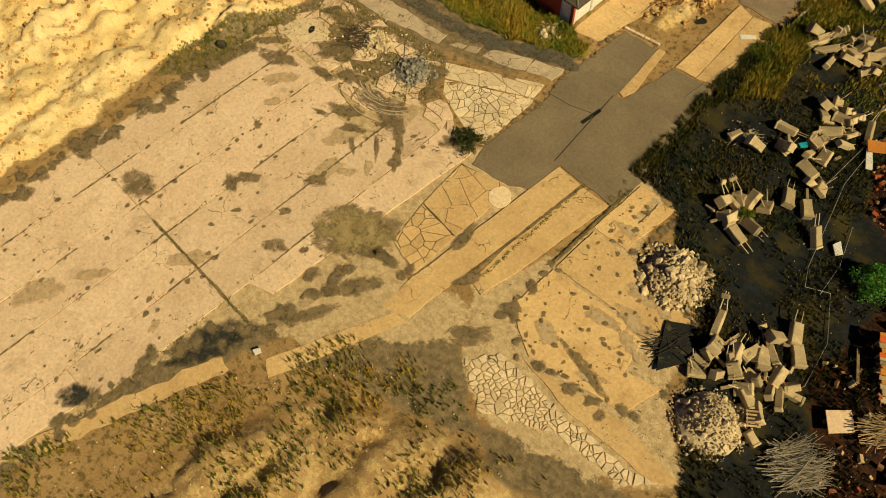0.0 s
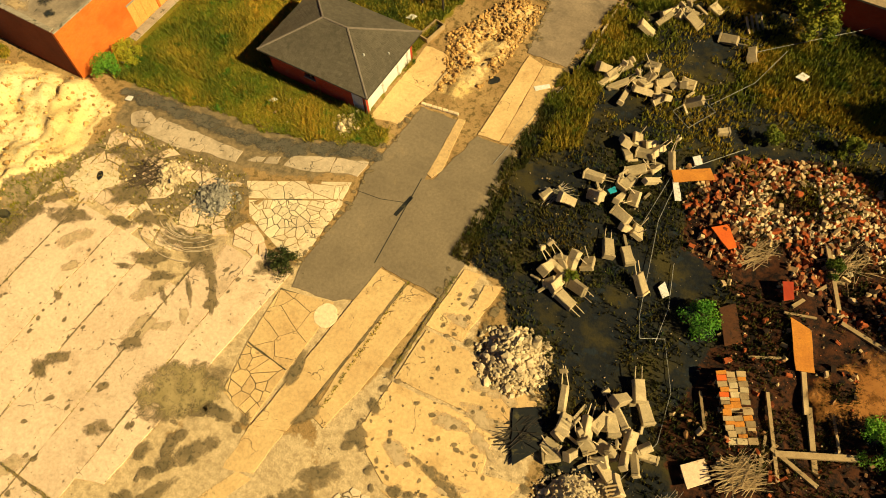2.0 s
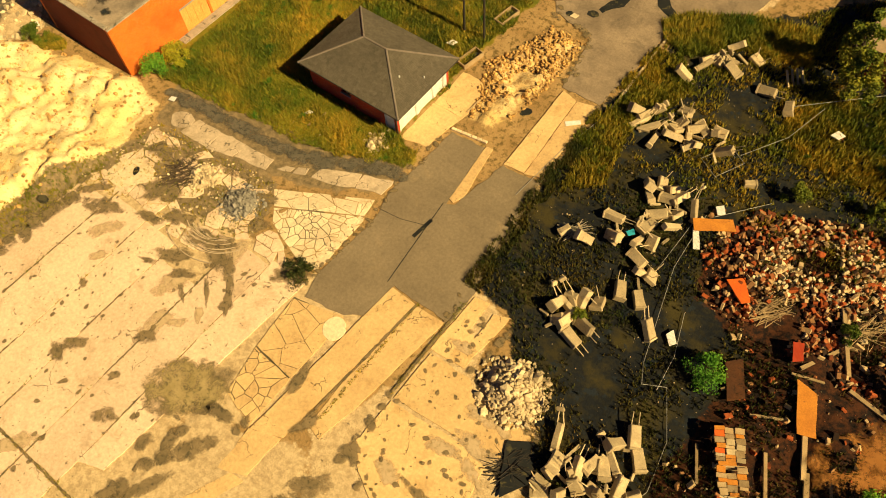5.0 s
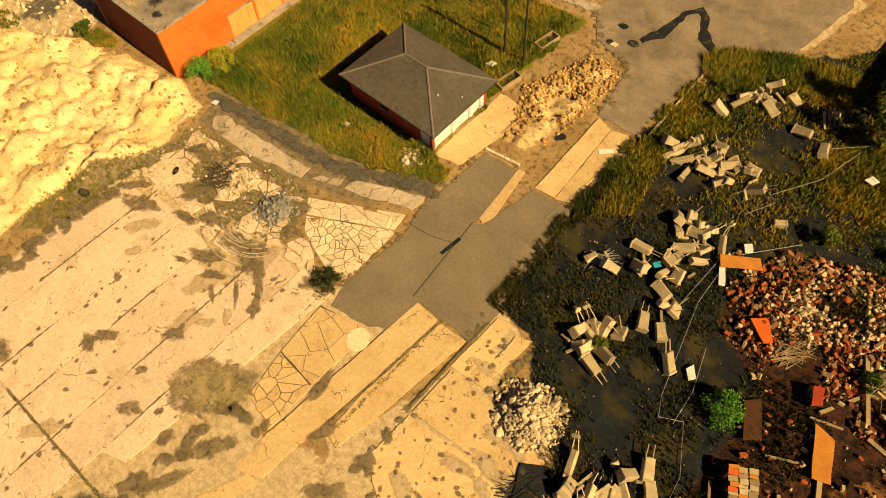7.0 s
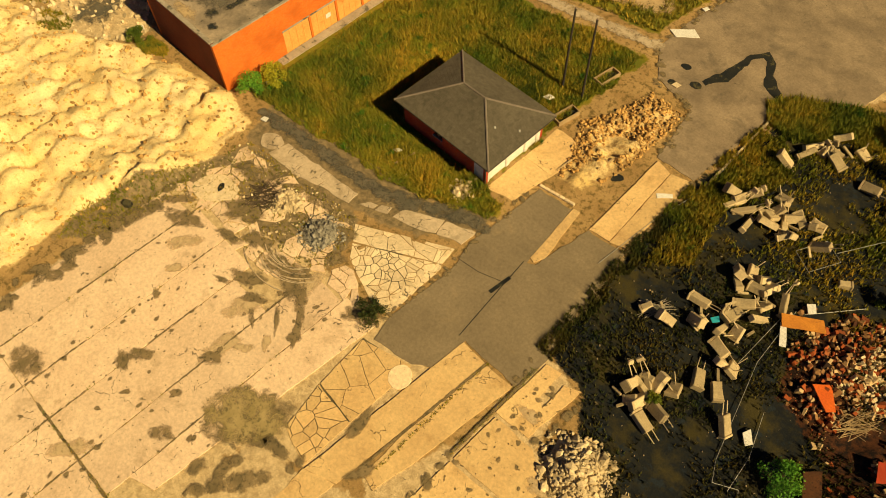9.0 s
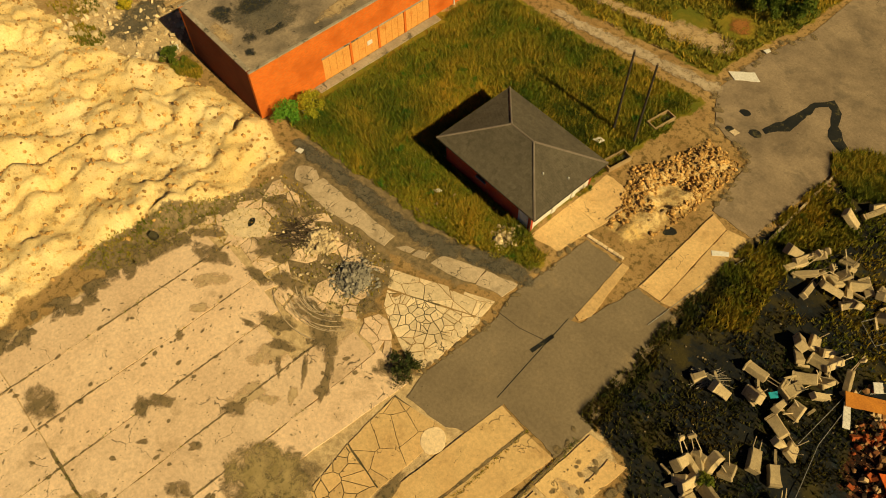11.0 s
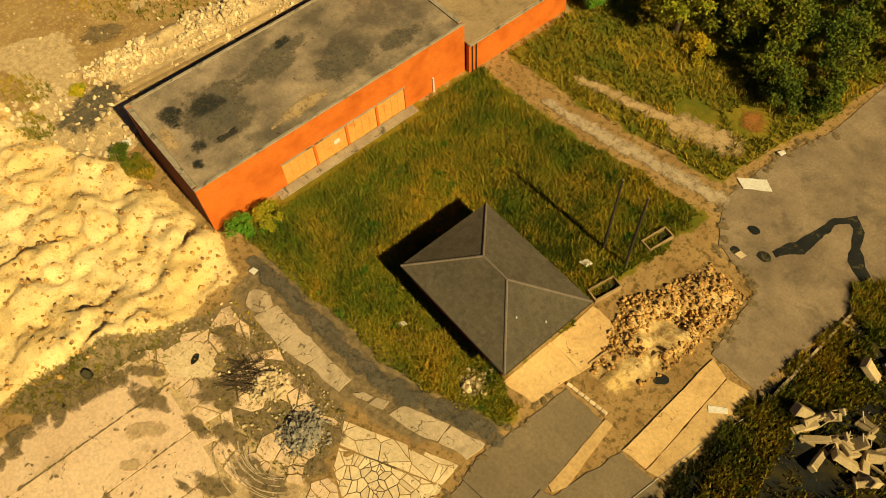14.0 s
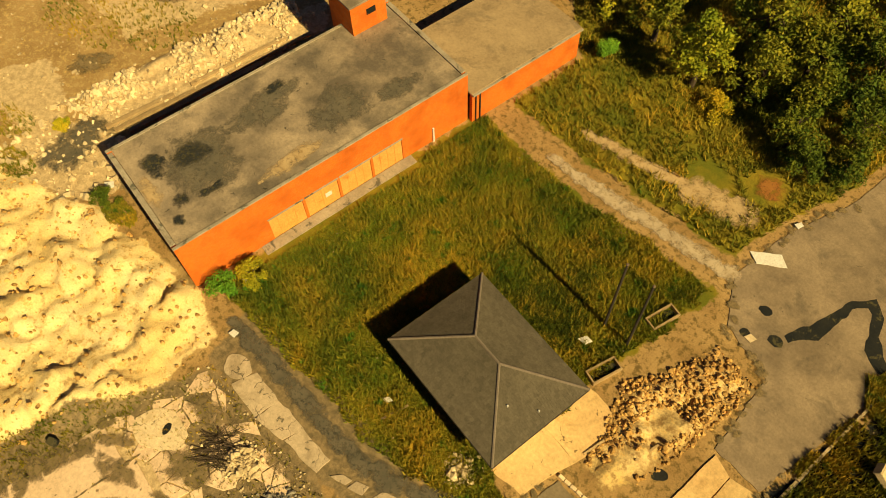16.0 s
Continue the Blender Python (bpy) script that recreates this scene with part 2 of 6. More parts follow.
M_STEEL = surface("rusted_steel", (0.30, 0.24, 0.18), (0.2, 0.13, 0.08), 3, 20, rough=0.6, metal=0.3)
M_WIRE = surface("galvanised_wire", (0.45, 0.45, 0.43), (0.35, 0.34, 0.32), 3, 20, rough=0.5, metal=0.5)
M_POLE = surface("tarred_pole", (0.035, 0.03, 0.025), (0.055, 0.045, 0.035), 2, 14)
M_TIMBER = surface("weathered_timber", (0.50, 0.37, 0.20), (0.36, 0.25, 0.13), 1.4, 16, (0.16, 0.11, 0.06), 2.0, 0.62, thing=0.35)
M_ORANGE = surface("orange_plastic", (0.75, 0.15, 0.02), (0.65, 0.12, 0.02), 1.5, 9, (0.35, 0.12, 0.04), 2, 0.68, rough=0.5, bump=0.1)
M_TAN = surface("rust_brown_board", (0.62, 0.25, 0.035), (0.50, 0.19, 0.03), 1.2, 9, (0.3, 0.12, 0.03), 2, 0.62)
M_BLUE = surface("cyan_plastic", (0.03, 0.42, 0.55), (0.03, 0.35, 0.5), 2, 9, rough=0.4, bump=0.05)
M_BARK = surface("bark", (0.10, 0.075, 0.05), (0.07, 0.05, 0.035), 2, 14, bump=0.8)
M_WEED = foliage("dark_weeds", ((0.018, 0.034, 0.008), (0.065, 0.072, 0.012), (0.16, 0.105, 0.016), (0.028, 0.060, 0.010)))
M_GRASS = foliage("meadow_grass", ((0.075, 0.145, 0.010), (0.185, 0.215, 0.015), (0.40, 0.29, 0.03), (0.05, 0.165, 0.012)))
M_DARKGRASS = foliage("lush_grass", ((0.025, 0.055, 0.007), (0.05, 0.085, 0.009), (0.13, 0.12, 0.014), (0.02, 0.05, 0.007)))
M_SCRUB = foliage("dry_scrub", ((0.075, 0.115, 0.010), (0.225, 0.215, 0.018), (0.46, 0.30, 0.03), (0.055, 0.125, 0.011)))
M_LEAF = foliage("tree_leaves", ((0.042, 0.085, 0.008), (0.125, 0.165, 0.012), (0.28, 0.265, 0.02), (0.06, 0.12, 0.010)))
M_LEAFM = foliage("light_leaves", ((0.16, 0.22, 0.012), (0.30, 0.33, 0.018), (0.46, 0.40, 0.025), (0.12, 0.21, 0.014)))
M_LEAFY = foliage("yellowing_leaves", ((0.30, 0.30, 0.016), (0.55, 0.44, 0.024), (0.68, 0.45, 0.028), (0.22, 0.30, 0.016)))
M_LEAFG = foliage("green_leaves", ((0.06, 0.20, 0.014), (0.12, 0.31, 0.022), (0.22, 0.37, 0.03), (0.05, 0.16, 0.014)))


def film(name, a, b, c):
    """Soil lying thin on paving: it thins out to a ragged edge."""
    k = Nodes(name)
    col = k.mix(k.step(k.noise(0.9, 6), 0.35, 0.65), a, b)
    col = k.mix(k.step(k.noise(3.5, 8, 0.7), 0.52, 0.62), col, c)
    n = k.math("MULTIPLY", k.math("SUBTRACT", k.noise(1.3, 12, 0.72, warp=0.5), 0.5), 2.4)
    cover = k.step(k.math("ADD", k.attr("cover"), n), 0.38, 0.98)
    k.link(k.math("MULTIPLY", cover, 0.9), k.bsdf.inputs["Alpha"])
    return k.done(col, 0.95, k.noise(5, 6, 0.7), 0.7, 0.05)


F_MUD = film("mud_film", (0.165, 0.128, 0.068), (0.27, 0.20, 0.108), (0.085, 0.072, 0.040))
F_ASH = film("ash_film", (0.016, 0.022, 0.028), (0.035, 0.037, 0.035), (0.085, 0.075, 0.035))
F_PUDDLE = film("dried_puddle", (0.46, 0.37, 0.26), (0.56, 0.46, 0.33), (0.32, 0.24, 0.14))
F_PALE = film("bare_soil", (0.46, 0.33, 0.18), (0.56, 0.42, 0.24), (0.33, 0.22, 0.10))
F_BROWN = film("soil_wash", (0.52, 0.39, 0.23), (0.60, 0.46, 0.28), (0.38, 0.29, 0.155))
F_CLAY = film("orange_clay", (0.30, 0.125, 0.03), (0.38, 0.17, 0.045), (0.18, 0.07, 0.02))
F_DITCH = film("ditch_mud", (0.105, 0.096, 0.072), (0.155, 0.135, 0.098), (0.055, 0.055, 0.044))
F_SOOT = film("roof_soot", (0.115, 0.105, 0.082), (0.165, 0.145, 0.108), (0.075, 0.07, 0.056))
F_CEMENT = film("cement_film", (0.30, 0.235, 0.10), (0.44, 0.34, 0.165), (0.19, 0.155, 0.07))

# ---- geometry helpers ----
TABLE = RNG.random((256, 256))


def lattice(x, y):
    """Smooth value noise, 0 to 1, on arrays."""
    x, y = np.asarray(x, float), np.asarray(y, float)
    i, j = np.floor(x).astype(int), np.floor(y).astype(int)
    u, v = x - i, y - j
    u, v = u * u * (3 - 2 * u), v * v * (3 - 2 * v)
    a, b = TABLE[i % 256, j % 256], TABLE[(i + 1) % 256, j % 256]
    c, d = TABLE[i % 256, (j + 1) % 256], TABLE[(i + 1) % 256, (j + 1) % 256]
    return (a * (1 - u) + b * u) * (1 - v) + (c * (1 - u) + d * u) * v


def fractal(x, y, scale, octaves=4):
    total, size, norm = 0.0, 1.0, 0.0
    for n in range(octaves):
        total = total + size * lattice(np.asarray(x) * scale + 17.3 * n, np.asarray(y) * scale + 9.1 * n)
        norm, size, scale = norm + size, size * 0.5, scale * 2.03
    return total / norm


def inside(poly, x, y):
    """Signed distance in metres to a polygon's outline, positive inside, on arrays."""
    x, y = np.asarray(x, float), np.asarray(y, float)
    far, odd = np.full(x.shape, 1e9), np.zeros(x.shape, bool)
    for (ax, ay), (bx, by) in zip(poly, [*poly[1:], poly[0]]):
        ex, ey = bx - ax, by - ay
        t = np.clip(((x - ax) * ex + (y - ay) * ey) / (ex * ex + ey * ey), 0, 1)
        far = np.minimum(far, np.hypot(x - ax - t * ex, y - ay - t * ey))
        if ay != by:
            odd ^= ((ay > y) != (by > y)) & (x < (bx - ax) * (y - ay) / (by - ay) + ax)
    return np.where(odd, far, -far)


class Geo:
    """Gathers faces for one mesh."""

    def __init__(self):
        self.v, self.f = [], []

    def face_set(self, verts, faces):
        n = len(self.v)
        self.v.extend(map(tuple, verts))
        self.f.extend(tuple(i + n for i in f) for f in faces)
        return self

    def prism(self, outline, z0, z1, shrink=0.0):
        """An upright prism; its top is drawn in by shrink for a worn edge."""
        n = len(outline)
        cx, cy = sum(p[0] for p in outline) / n, sum(p[1] for p in outline) / n

        def ring(s, z):
            return [(x + (cx - x) * min(0.4, s / max(0.01, math.hypot(cx - x, cy - y))), y + (cy - y) * min(0.4, s / max(0.01, math.hypot(cx - x, cy - y))), z) for x, y in outline]

        rings = [ring(0, z0), ring(0, z1 - shrink), ring(shrink, z1)] if shrink else [ring(0, z0), ring(0, z1)]
        faces = [tuple(range(n))[::-1]]
        for r in range(len(rings) - 1):
            faces += [(r * n + i, r * n + (i + 1) % n, (r + 1) * n + (i + 1) % n, (r + 1) * n + i) for i in range(n)]
        faces.append(tuple(range((len(rings) - 1) * n, len(rings) * n)))
        return self.face_set([p for r in rings for p in r], faces)

    def box(self, m, sx, sy, sz, worn=0.0):
        """A box of that size at the pose m, its edges cut by worn."""
        c, x, y = min(worn, sx / 3, sy / 3), sx / 2, sy / 2
        g = Geo()
        if c:
            g.prism([(-x + c, -y), (x - c, -y), (x, -y + c), (x, y - c), (x - c, y), (-x + c, y), (-x, y - c), (-x, -y + c)], -sz / 2, sz / 2, c)
        else:
            g.prism([(-x, -y), (x, -y), (x, y), (-x, y)], -sz / 2, sz / 2)
        return self.face_set([m @ Vector(p) for p in g.v], g.f)

    def rod(self, a, b, r, sides=6, r2=None):
        a, b = Vector(a), Vector(b)
        m = (b - a).to_track_quat("Z", "Y").to_matrix()
        ring = [m @ Vector((math.cos(6.2832 * i / sides), math.sin(6.2832 * i / sides), 0)) for i in range(sides)]
        verts = [a + r * p for p in ring] + [b + (r if r2 is None else r2) * p for p in ring]
        faces = [(i, (i + 1) % sides, sides + (i + 1) % sides, sides + i) for i in range(sides)]
        return self.face_set(verts, faces + [tuple(range(sides))[::-1], tuple(range(sides, 2 * sides))])

    def mesh(self, name, mat, smooth=False):
        me = bpy.data.meshes.new(name)
        me.from_pydata(self.v, [], self.f)
        me.materials.append(mat)
        if smooth:
            me.polygons.foreach_set("use_smooth", [True] * len(me.polygons))
        me.update()
        return me

    def thing(self, name, mat, label, category, group="", kind="", smooth=False):
        return tagged(new(name, self.mesh(name, mat, smooth)), label, category, group, kind)


def part(name, geo, mat, parent, label="", kind=""):
    """One mesh under a thing or under a part."""
    ob = new(name, geo if isinstance(geo, bpy.types.Mesh) else geo.mesh(name, mat))
    ob.parent = parent
    return tagged(ob, label, kind=kind)


def empty(name, m, label, category, group="", kind=""):
    ob = new(name)
    ob.matrix_basis = m
    return tagged(ob, label, category, group, kind)


def films(name, outlines, mat, label):
    """Thin sheets of soil; how much covers falls from 1 in the middle to 0 at the rim."""
    g, cover = Geo(), []
    for ring, z in outlines:
        cx, cy = np.mean(ring, 0)
        n = len(ring)
        verts = [(cx, cy, z + 0.012)]
        for s, up in ((0.5, 0.010), (0.8, 0.006), (1.15, 0.0)):
            verts += [(cx + (x - cx) * s, cy + (y - cy) * s, z + up) for x, y in ring]
        faces = [(0, 1 + i, 1 + (i + 1) % n) for i in range(n)]
        for k in (0, 1):
            faces += [(1 + k * n + i, 1 + (k + 1) * n + i, 1 + (k + 1) * n + (i + 1) % n, 1 + k * n + (i + 1) % n) for i in range(n)]
        g.face_set(verts, faces)
        cover += [1.0] + [0.9] * n + [0.6] * n + [-0.2] * n
    ob = g.thing(name, mat, label, "mud patch", kind="stuff" if len(outlines) > 1 else "structure")
    ob.data.attributes.new("cover", "FLOAT", "POINT").data.foreach_set("value", np.array(cover, np.float32))
    return ob


def worn_outline(poly, step=0.5, rough=0.08, seed=0.0):
    """A polygon's outline cut into short runs and frayed by noise."""
    out = []
    for (ax, ay), (bx, by) in zip(poly, [*poly[1:], poly[0]]):
        n = max(1, int(math.hypot(bx - ax, by - ay) / step))
        for i in range(n):
            x, y = ax + (bx - ax) * i / n, ay + (by - ay) * i / n
            dx = float(fractal(x + seed, y, 1.3, 3)) - 0.5
            dy = float(fractal(x, y + seed + 40, 1.3, 3)) - 0.5
            out.append((x + 2.2 * rough * dx, y + 2.2 * rough * dy))
    return out


def blob(cx, cy, rx, ry, turn=0.0, seed=0.0, n=26, rough=0.45):
    """An irregular round outline."""
    out = []
    for i in range(n):
        a = 6.28318 * i / n
        r = 1 + rough * 2 * (float(fractal(math.cos(a) * 1.1 + seed * 3.7 + 50, math.sin(a) * 1.1 + seed, 1.3, 5)) - 0.5)
        x, y = rx * r * math.cos(a), ry * r * math.sin(a)
        out.append((cx + x * math.cos(turn) - y * math.sin(turn), cy + x * math.sin(turn) + y * math.cos(turn)))
    return out


def clip(poly, px, py, nx, ny):
    """The part of a convex polygon where (p - point) . n <= 0."""
    out = []
    for (ax, ay), (bx, by) in zip(poly, [*poly[1:], poly[0]]):
        da, db = (ax - px) * nx + (ay - py) * ny, (bx - px) * nx + (by - py) * ny
        if da <= 0:
            out.append((ax, ay))
        if (da < 0 < db) or (db < 0 < da):
            t = da / (da - db)
            out.append((ax + t * (bx - ax), ay + t * (by - ay)))
    return out


def shards(poly, count, gap, seed, keep=1.0):
    """Breaks a polygon into that many angular pieces with a gap between them."""
    r = np.random.default_rng(seed)
    xs, ys = [p[0] for p in poly], [p[1] for p in poly]
    pts, real = [], 0
    while real < count:
        x, y = r.uniform(min(xs) - 1.5, max(xs) + 1.5), r.uniform(min(ys) - 1.5, max(ys) + 1.5)
        far = float(inside(poly, x, y))
        if abs(far) > 0.1:
            pts.append((x, y))
            real += far > 0
    pts = np.array(pts)
    bends = [(b[0] - a[0]) * (c[1] - b[1]) - (b[1] - a[1]) * (c[0] - b[0]) for a, b, c in zip(poly, [*poly[1:], poly[0]], [*poly[2:], *poly[:2]])]
    turn = 1 if sum(bends) > 0 else -1
    convex = all(k * turn > -0.3 for k in bends)
    out = []
    for i, (x, y) in enumerate(pts):
        if (inside(poly, x, y) < 0 and not convex) or r.random() > keep:
            continue
        cell = [(x - 4, y - 4), (x + 4, y - 4), (x + 4, y + 4), (x - 4, y + 4)]
        for j in np.argsort(np.hypot(*(pts - pts[i]).T))[1:16]:
            d = pts[j] - pts[i]
            far = np.hypot(*d)
            n = d / far
            mid = pts[i] + d / 2 - n * gap / 2
            cell = clip(cell, mid[0], mid[1], n[0], n[1])
            if len(cell) < 3:
                break
        if len(cell) < 3:
            continue
        # hold the piece inside the outline
        if convex:
            for (ax, ay), (bx, by) in zip(poly, [*poly[1:], poly[0]]):
                cell = clip(cell, ax, ay, turn * (by - ay), turn * (ax - bx)) if len(cell) > 2 else cell
            if len(cell) > 2:
                out.append(cell)
            continue
        c = np.mean(cell, 0)
        held = []
        for px, py in cell:
            for s in (1.0, 0.85, 0.7, 0.55, 0.4):
                qx, qy = c[0] + (px - c[0]) * s, c[1] + (py - c[1]) * s
                if inside(poly, qx, qy) > -0.05:
                    break
            held.append((qx, qy))
        out.append(held)
    return out


def rock_mesh(seed):
    """A lump of broken stone, about one metre across, 20 faces."""
    bm = bmesh.new()
    bmesh.ops.create_icosphere(bm, subdivisions=1, radius=0.5)
    r = np.random.default_rng(seed)
    s = r.uniform(0.6, 1.15, 3)
    for v in bm.verts:
        v.co = Vector((v.co.x * s[0], v.co.y * s[1], v.co.z * s[2])) * r.uniform(0.55, 1.25)
    out = ([tuple(v.co) for v in bm.verts], [tuple(v.index for v in f.verts) for f in bm.faces])
    bm.free()
    return out


def brick_mesh(seed):
    r = np.random.default_rng(seed)
    g = Geo().box(Matrix(), 1.0, r.uniform(0.4, 0.7), r.uniform(0.28, 0.45))
    return ([tuple(np.array(p) * r.uniform(0.88, 1.06, 3)) for p in g.v], g.f)


ROCKS = [rock_mesh(s) for s in range(8)] + [brick_mesh(s) for s in range(8)]


def scatter(places, sizes, seed, sink=0.25, kinds=range(8)):
    """Stones of those sizes at (x, y, z), each turned its own way, in one Geo."""
    r, g = np.random.default_rng(seed), Geo()
    kinds = list(kinds)
    for (x, y, z), s in zip(places, sizes):
        v, f = ROCKS[kinds[r.integers(len(kinds))]]
        turn = np.array(Euler(r.uniform(0, 6.28, 3)).to_matrix())
        pts = np.array(v) @ turn.T * s
        g.face_set(pts + (x, y, z + s * (0.5 - sink)), f)
    return g


def blades(places, height, width, seed, lean=0.35):
    """Tufts: three narrow leaning blades at each place, in one Geo."""
    r = np.random.default_rng(seed)
    p = np.repeat(np.asarray(places, float), 3, 0)
    n = len(p)
    a, h, w = r.uniform(0, 6.28, n), height * r.uniform(0.5, 1.4, n), width * r.uniform(0.6, 1.4, n)
    b = r.uniform(0, 6.28, n)
    p[:, :2] += r.normal(0, width, (n, 2))
    left = p + np.c_[-w * np.cos(a), -w * np.sin(a), np.full(n, -0.03)]
    right = p + np.c_[w * np.cos(a), w * np.sin(a), np.full(n, -0.03)]
    tip = p + np.c_[lean * h * np.cos(b), lean * h * np.sin(b), h]
    g = Geo()
    g.v = np.stack([left, right, tip], 1).reshape(-1, 3).tolist()
    g.f = np.arange(3 * n).reshape(-1, 3).tolist()
    return g

# ---- ground ----
LAWN = [(-28.4, 3.6), (-24.5, 3.9), (-20.2, 4.5), (-16.4, 5.2), (-13.8, 5.0), (-11.2, 5.6), (-8.4, 6.8), (-5.3, 8.0), (-5.2, 9.4), (-7.6, 10), (-7.6, 20), (-7.3, 28.6), (-20, 26.6), (-28.4, 26.2)]
SCRUB = [(-27.8, 36), (-27.6, 29), (-20, 29.4), (-8.4, 31.6), (-8, 36), (-7, 41), (-5, 60), (-2, 80), (-60, 80), (-60, 40), (-33, 40)]
SAND = [(-28.3, 2.3), (-24.6, 1.6), (-23.8, -3), (-24.6, -8), (-26.5, -13), (-25.5, -20), (-26, -34), (-60, -34), (-62, -6), (-46, -4), (-38, 0)]
ASH = [(5.6, 3.2), (4.5, 3.4), (3.7, 6), (3.4, 12), (3.2, 21), (3.9, 30), (9, 36), (20, 48), (46, 46), (46, -14), (30, -20), (20, -14), (16, -8), (13.2, -3.5), (10, -0.5), (7.8, 2.4)]
REDS = [(14.8, 14.3), (16.4, 18.9), (22.8, 22), (31, 19), (36, 8), (34, -6), (24, -7), (19.6, -1), (20.5, 9), (16.3, 11)]
DRY = [(4.6, 12.5), (3.6, 21), (5, 29.5), (8, 26), (6, 20), (7, 15)]
YARD = [(-24.4, -43), (-8.4, -43), (-7.6, -27), (-4.4, -20), (-4.4, -13), (-1, -12.6), (0, -3), (-4.6, -2.4), (-12, -3), (-24, -6)]
ROAD = [(-4.9, -3.6), (4.5, -0.2), (4.2, 8), (3.1, 21), (3.5, 29.5), (3, 32), (9, 37), (10, 46), (0, 62), (-6.5, 60), (-7.4, 36), (-7.6, 30.5), (-5.4, 27.4), (-1.2, 26.4), (-1.4, 12.9), (-4.8, 12.7)]
APRON = [(4.4, 2.8), (7.4, 2.6), (7.6, -1.8), (12.8, -2.2), (14.6, -7.2), (18.2, -11), (16, -13.4), (8, -16), (4.6, -13.8), (2, -10), (4.4, -5)]
MUDS = [[(-25, 4.2), (-20, 4.9), (-16, 5.5), (-11, 6.0), (-5.2, 8.2), (-5.2, 5), (-10, 2.8), (-14, 1.6), (-18.4, 0.5), (-24, 0.3)],
        [(-24.4, -7.5), (-23.4, 0.5), (-18, 0.8), (-12, 1.6), (-10, -2), (-13, -6), (-19, -5.4)],
        [(-24, -3.5), (-25.4, -7), (-27, -12), (-26, -15), (-23.6, -12), (-22.8, -6)],
        [(-9.8, -37), (-7.8, -27), (-5, -21), (-2, -15.8), (-1, -16.2), (-3.6, -21), (-6, -28), (-9, -39)],
        [(1, -15), (3, -12), (5, -14), (8.5, -16.6), (5, -18.8), (0, -20), (-3, -22)],
        [(8, -16.2), (12, -14.2), (17, -13.2), (18.4, -15), (11, -18)],
        [(-48, 4), (-40.6, 0.2), (-38.6, 2), (-38.6, 6), (-46, 7)]]
PALES = [[(-49, 3), (-44.4, 4), (-43.4, 22), (-46, 24), (-49, 16)], [(-20.4, 31.4), (-11, 33.2), (-9.4, 34.6), (-12.6, 37), (-14, 35), (-20.6, 33)],
         [(-28.2, 26.8), (-20, 27.6), (-7.4, 30), (-7.4, 30.8), (-20, 28.4), (-28.2, 28)],
         [(-48, -4.5), (-40, -1.5), (-39, 1.6), (-43, 3.6), (-49, 1)], [(-62, 8), (-53, 9), (-50, 20), (-60, 22)], [(-57, -3), (-49, -2), (-47.5, 1.5), (-55, 3)],
         [(-4.6, -12.6), (-1, -12.6), (3, -11.2), (4.5, -13.5), (1, -16.5), (-2, -20), (-5, -21)],
         [(0.6, 35.4), (3.4, 33.6), (8.4, 37), (9.6, 45), (4, 46), (1, 40)]]
BANK = [(3.6, 29.5), (2.4, 31.4), (3.6, 33.2), (8.4, 36), (13, 37), (14, 33), (9, 32), (6, 29)]
HEAP = [(-6.6, 19.6), (-5, 16.4), (-4.2, 13.6), (-1.9, 13.8), (-1.3, 19), (-1.2, 25.6), (-4.6, 25.9), (-5.4, 22)]
BACK = [(-64, -6), (-46, -5), (-40, 0), (-42, 6), (-44, 30), (-64, 34)]
ROW = [(-49.4, 1.8), (-46.8, 2.0), (-46.2, 9), (-45.4, 14), (-45.2, 21), (-48.4, 22), (-49.4, 11)]
TIPPED = [(1, -21), (6, -18.2), (12, -15.8), (18, -15.2), (24, -20), (10, -38), (-3, -36), (-2, -27)]
CLAY = [(26, 3.4), (27.4, 10), (29.5, 10.6), (31.5, 6.6), (29, 2.6)]


def mound(x, y):
    """Tipped loads of soil: round caps with steep rims on a loose grid."""
    top = np.zeros(np.shape(x))
    step = 3.3
    gx, gy = np.floor(x / step), np.floor(y / step)
    for dx in (-1, 0, 1):
        for dy in (-1, 0, 1):
            i, j = (gx + dx).astype(int), (gy + dy).astype(int)
            a, b, c = TABLE[i % 256, j % 256], TABLE[(i + 91) % 256, j % 256], TABLE[i % 256, (j + 57) % 256]
            cx, cy = (gx + dx + 0.2 + 0.6 * a) * step, (gy + dy + 0.2 + 0.6 * b) * step
            r = np.hypot((x - cx) * (0.9 + 0.3 * c), y - cy) / (1.5 + 0.85 * c)
            r = r + 0.75 * (fractal(x, y, 0.9, 4) - 0.5)
            top = np.maximum(top, (0.45 + 0.6 * c) * np.clip((1 - r) * 2.4, 0, 1) ** 0.7 * (1.1 - 0.45 * np.clip(r, 0, 1)))
    return top


def ease(v, low, high):
    return np.clip((v - low) / (high - low), 0, 1)


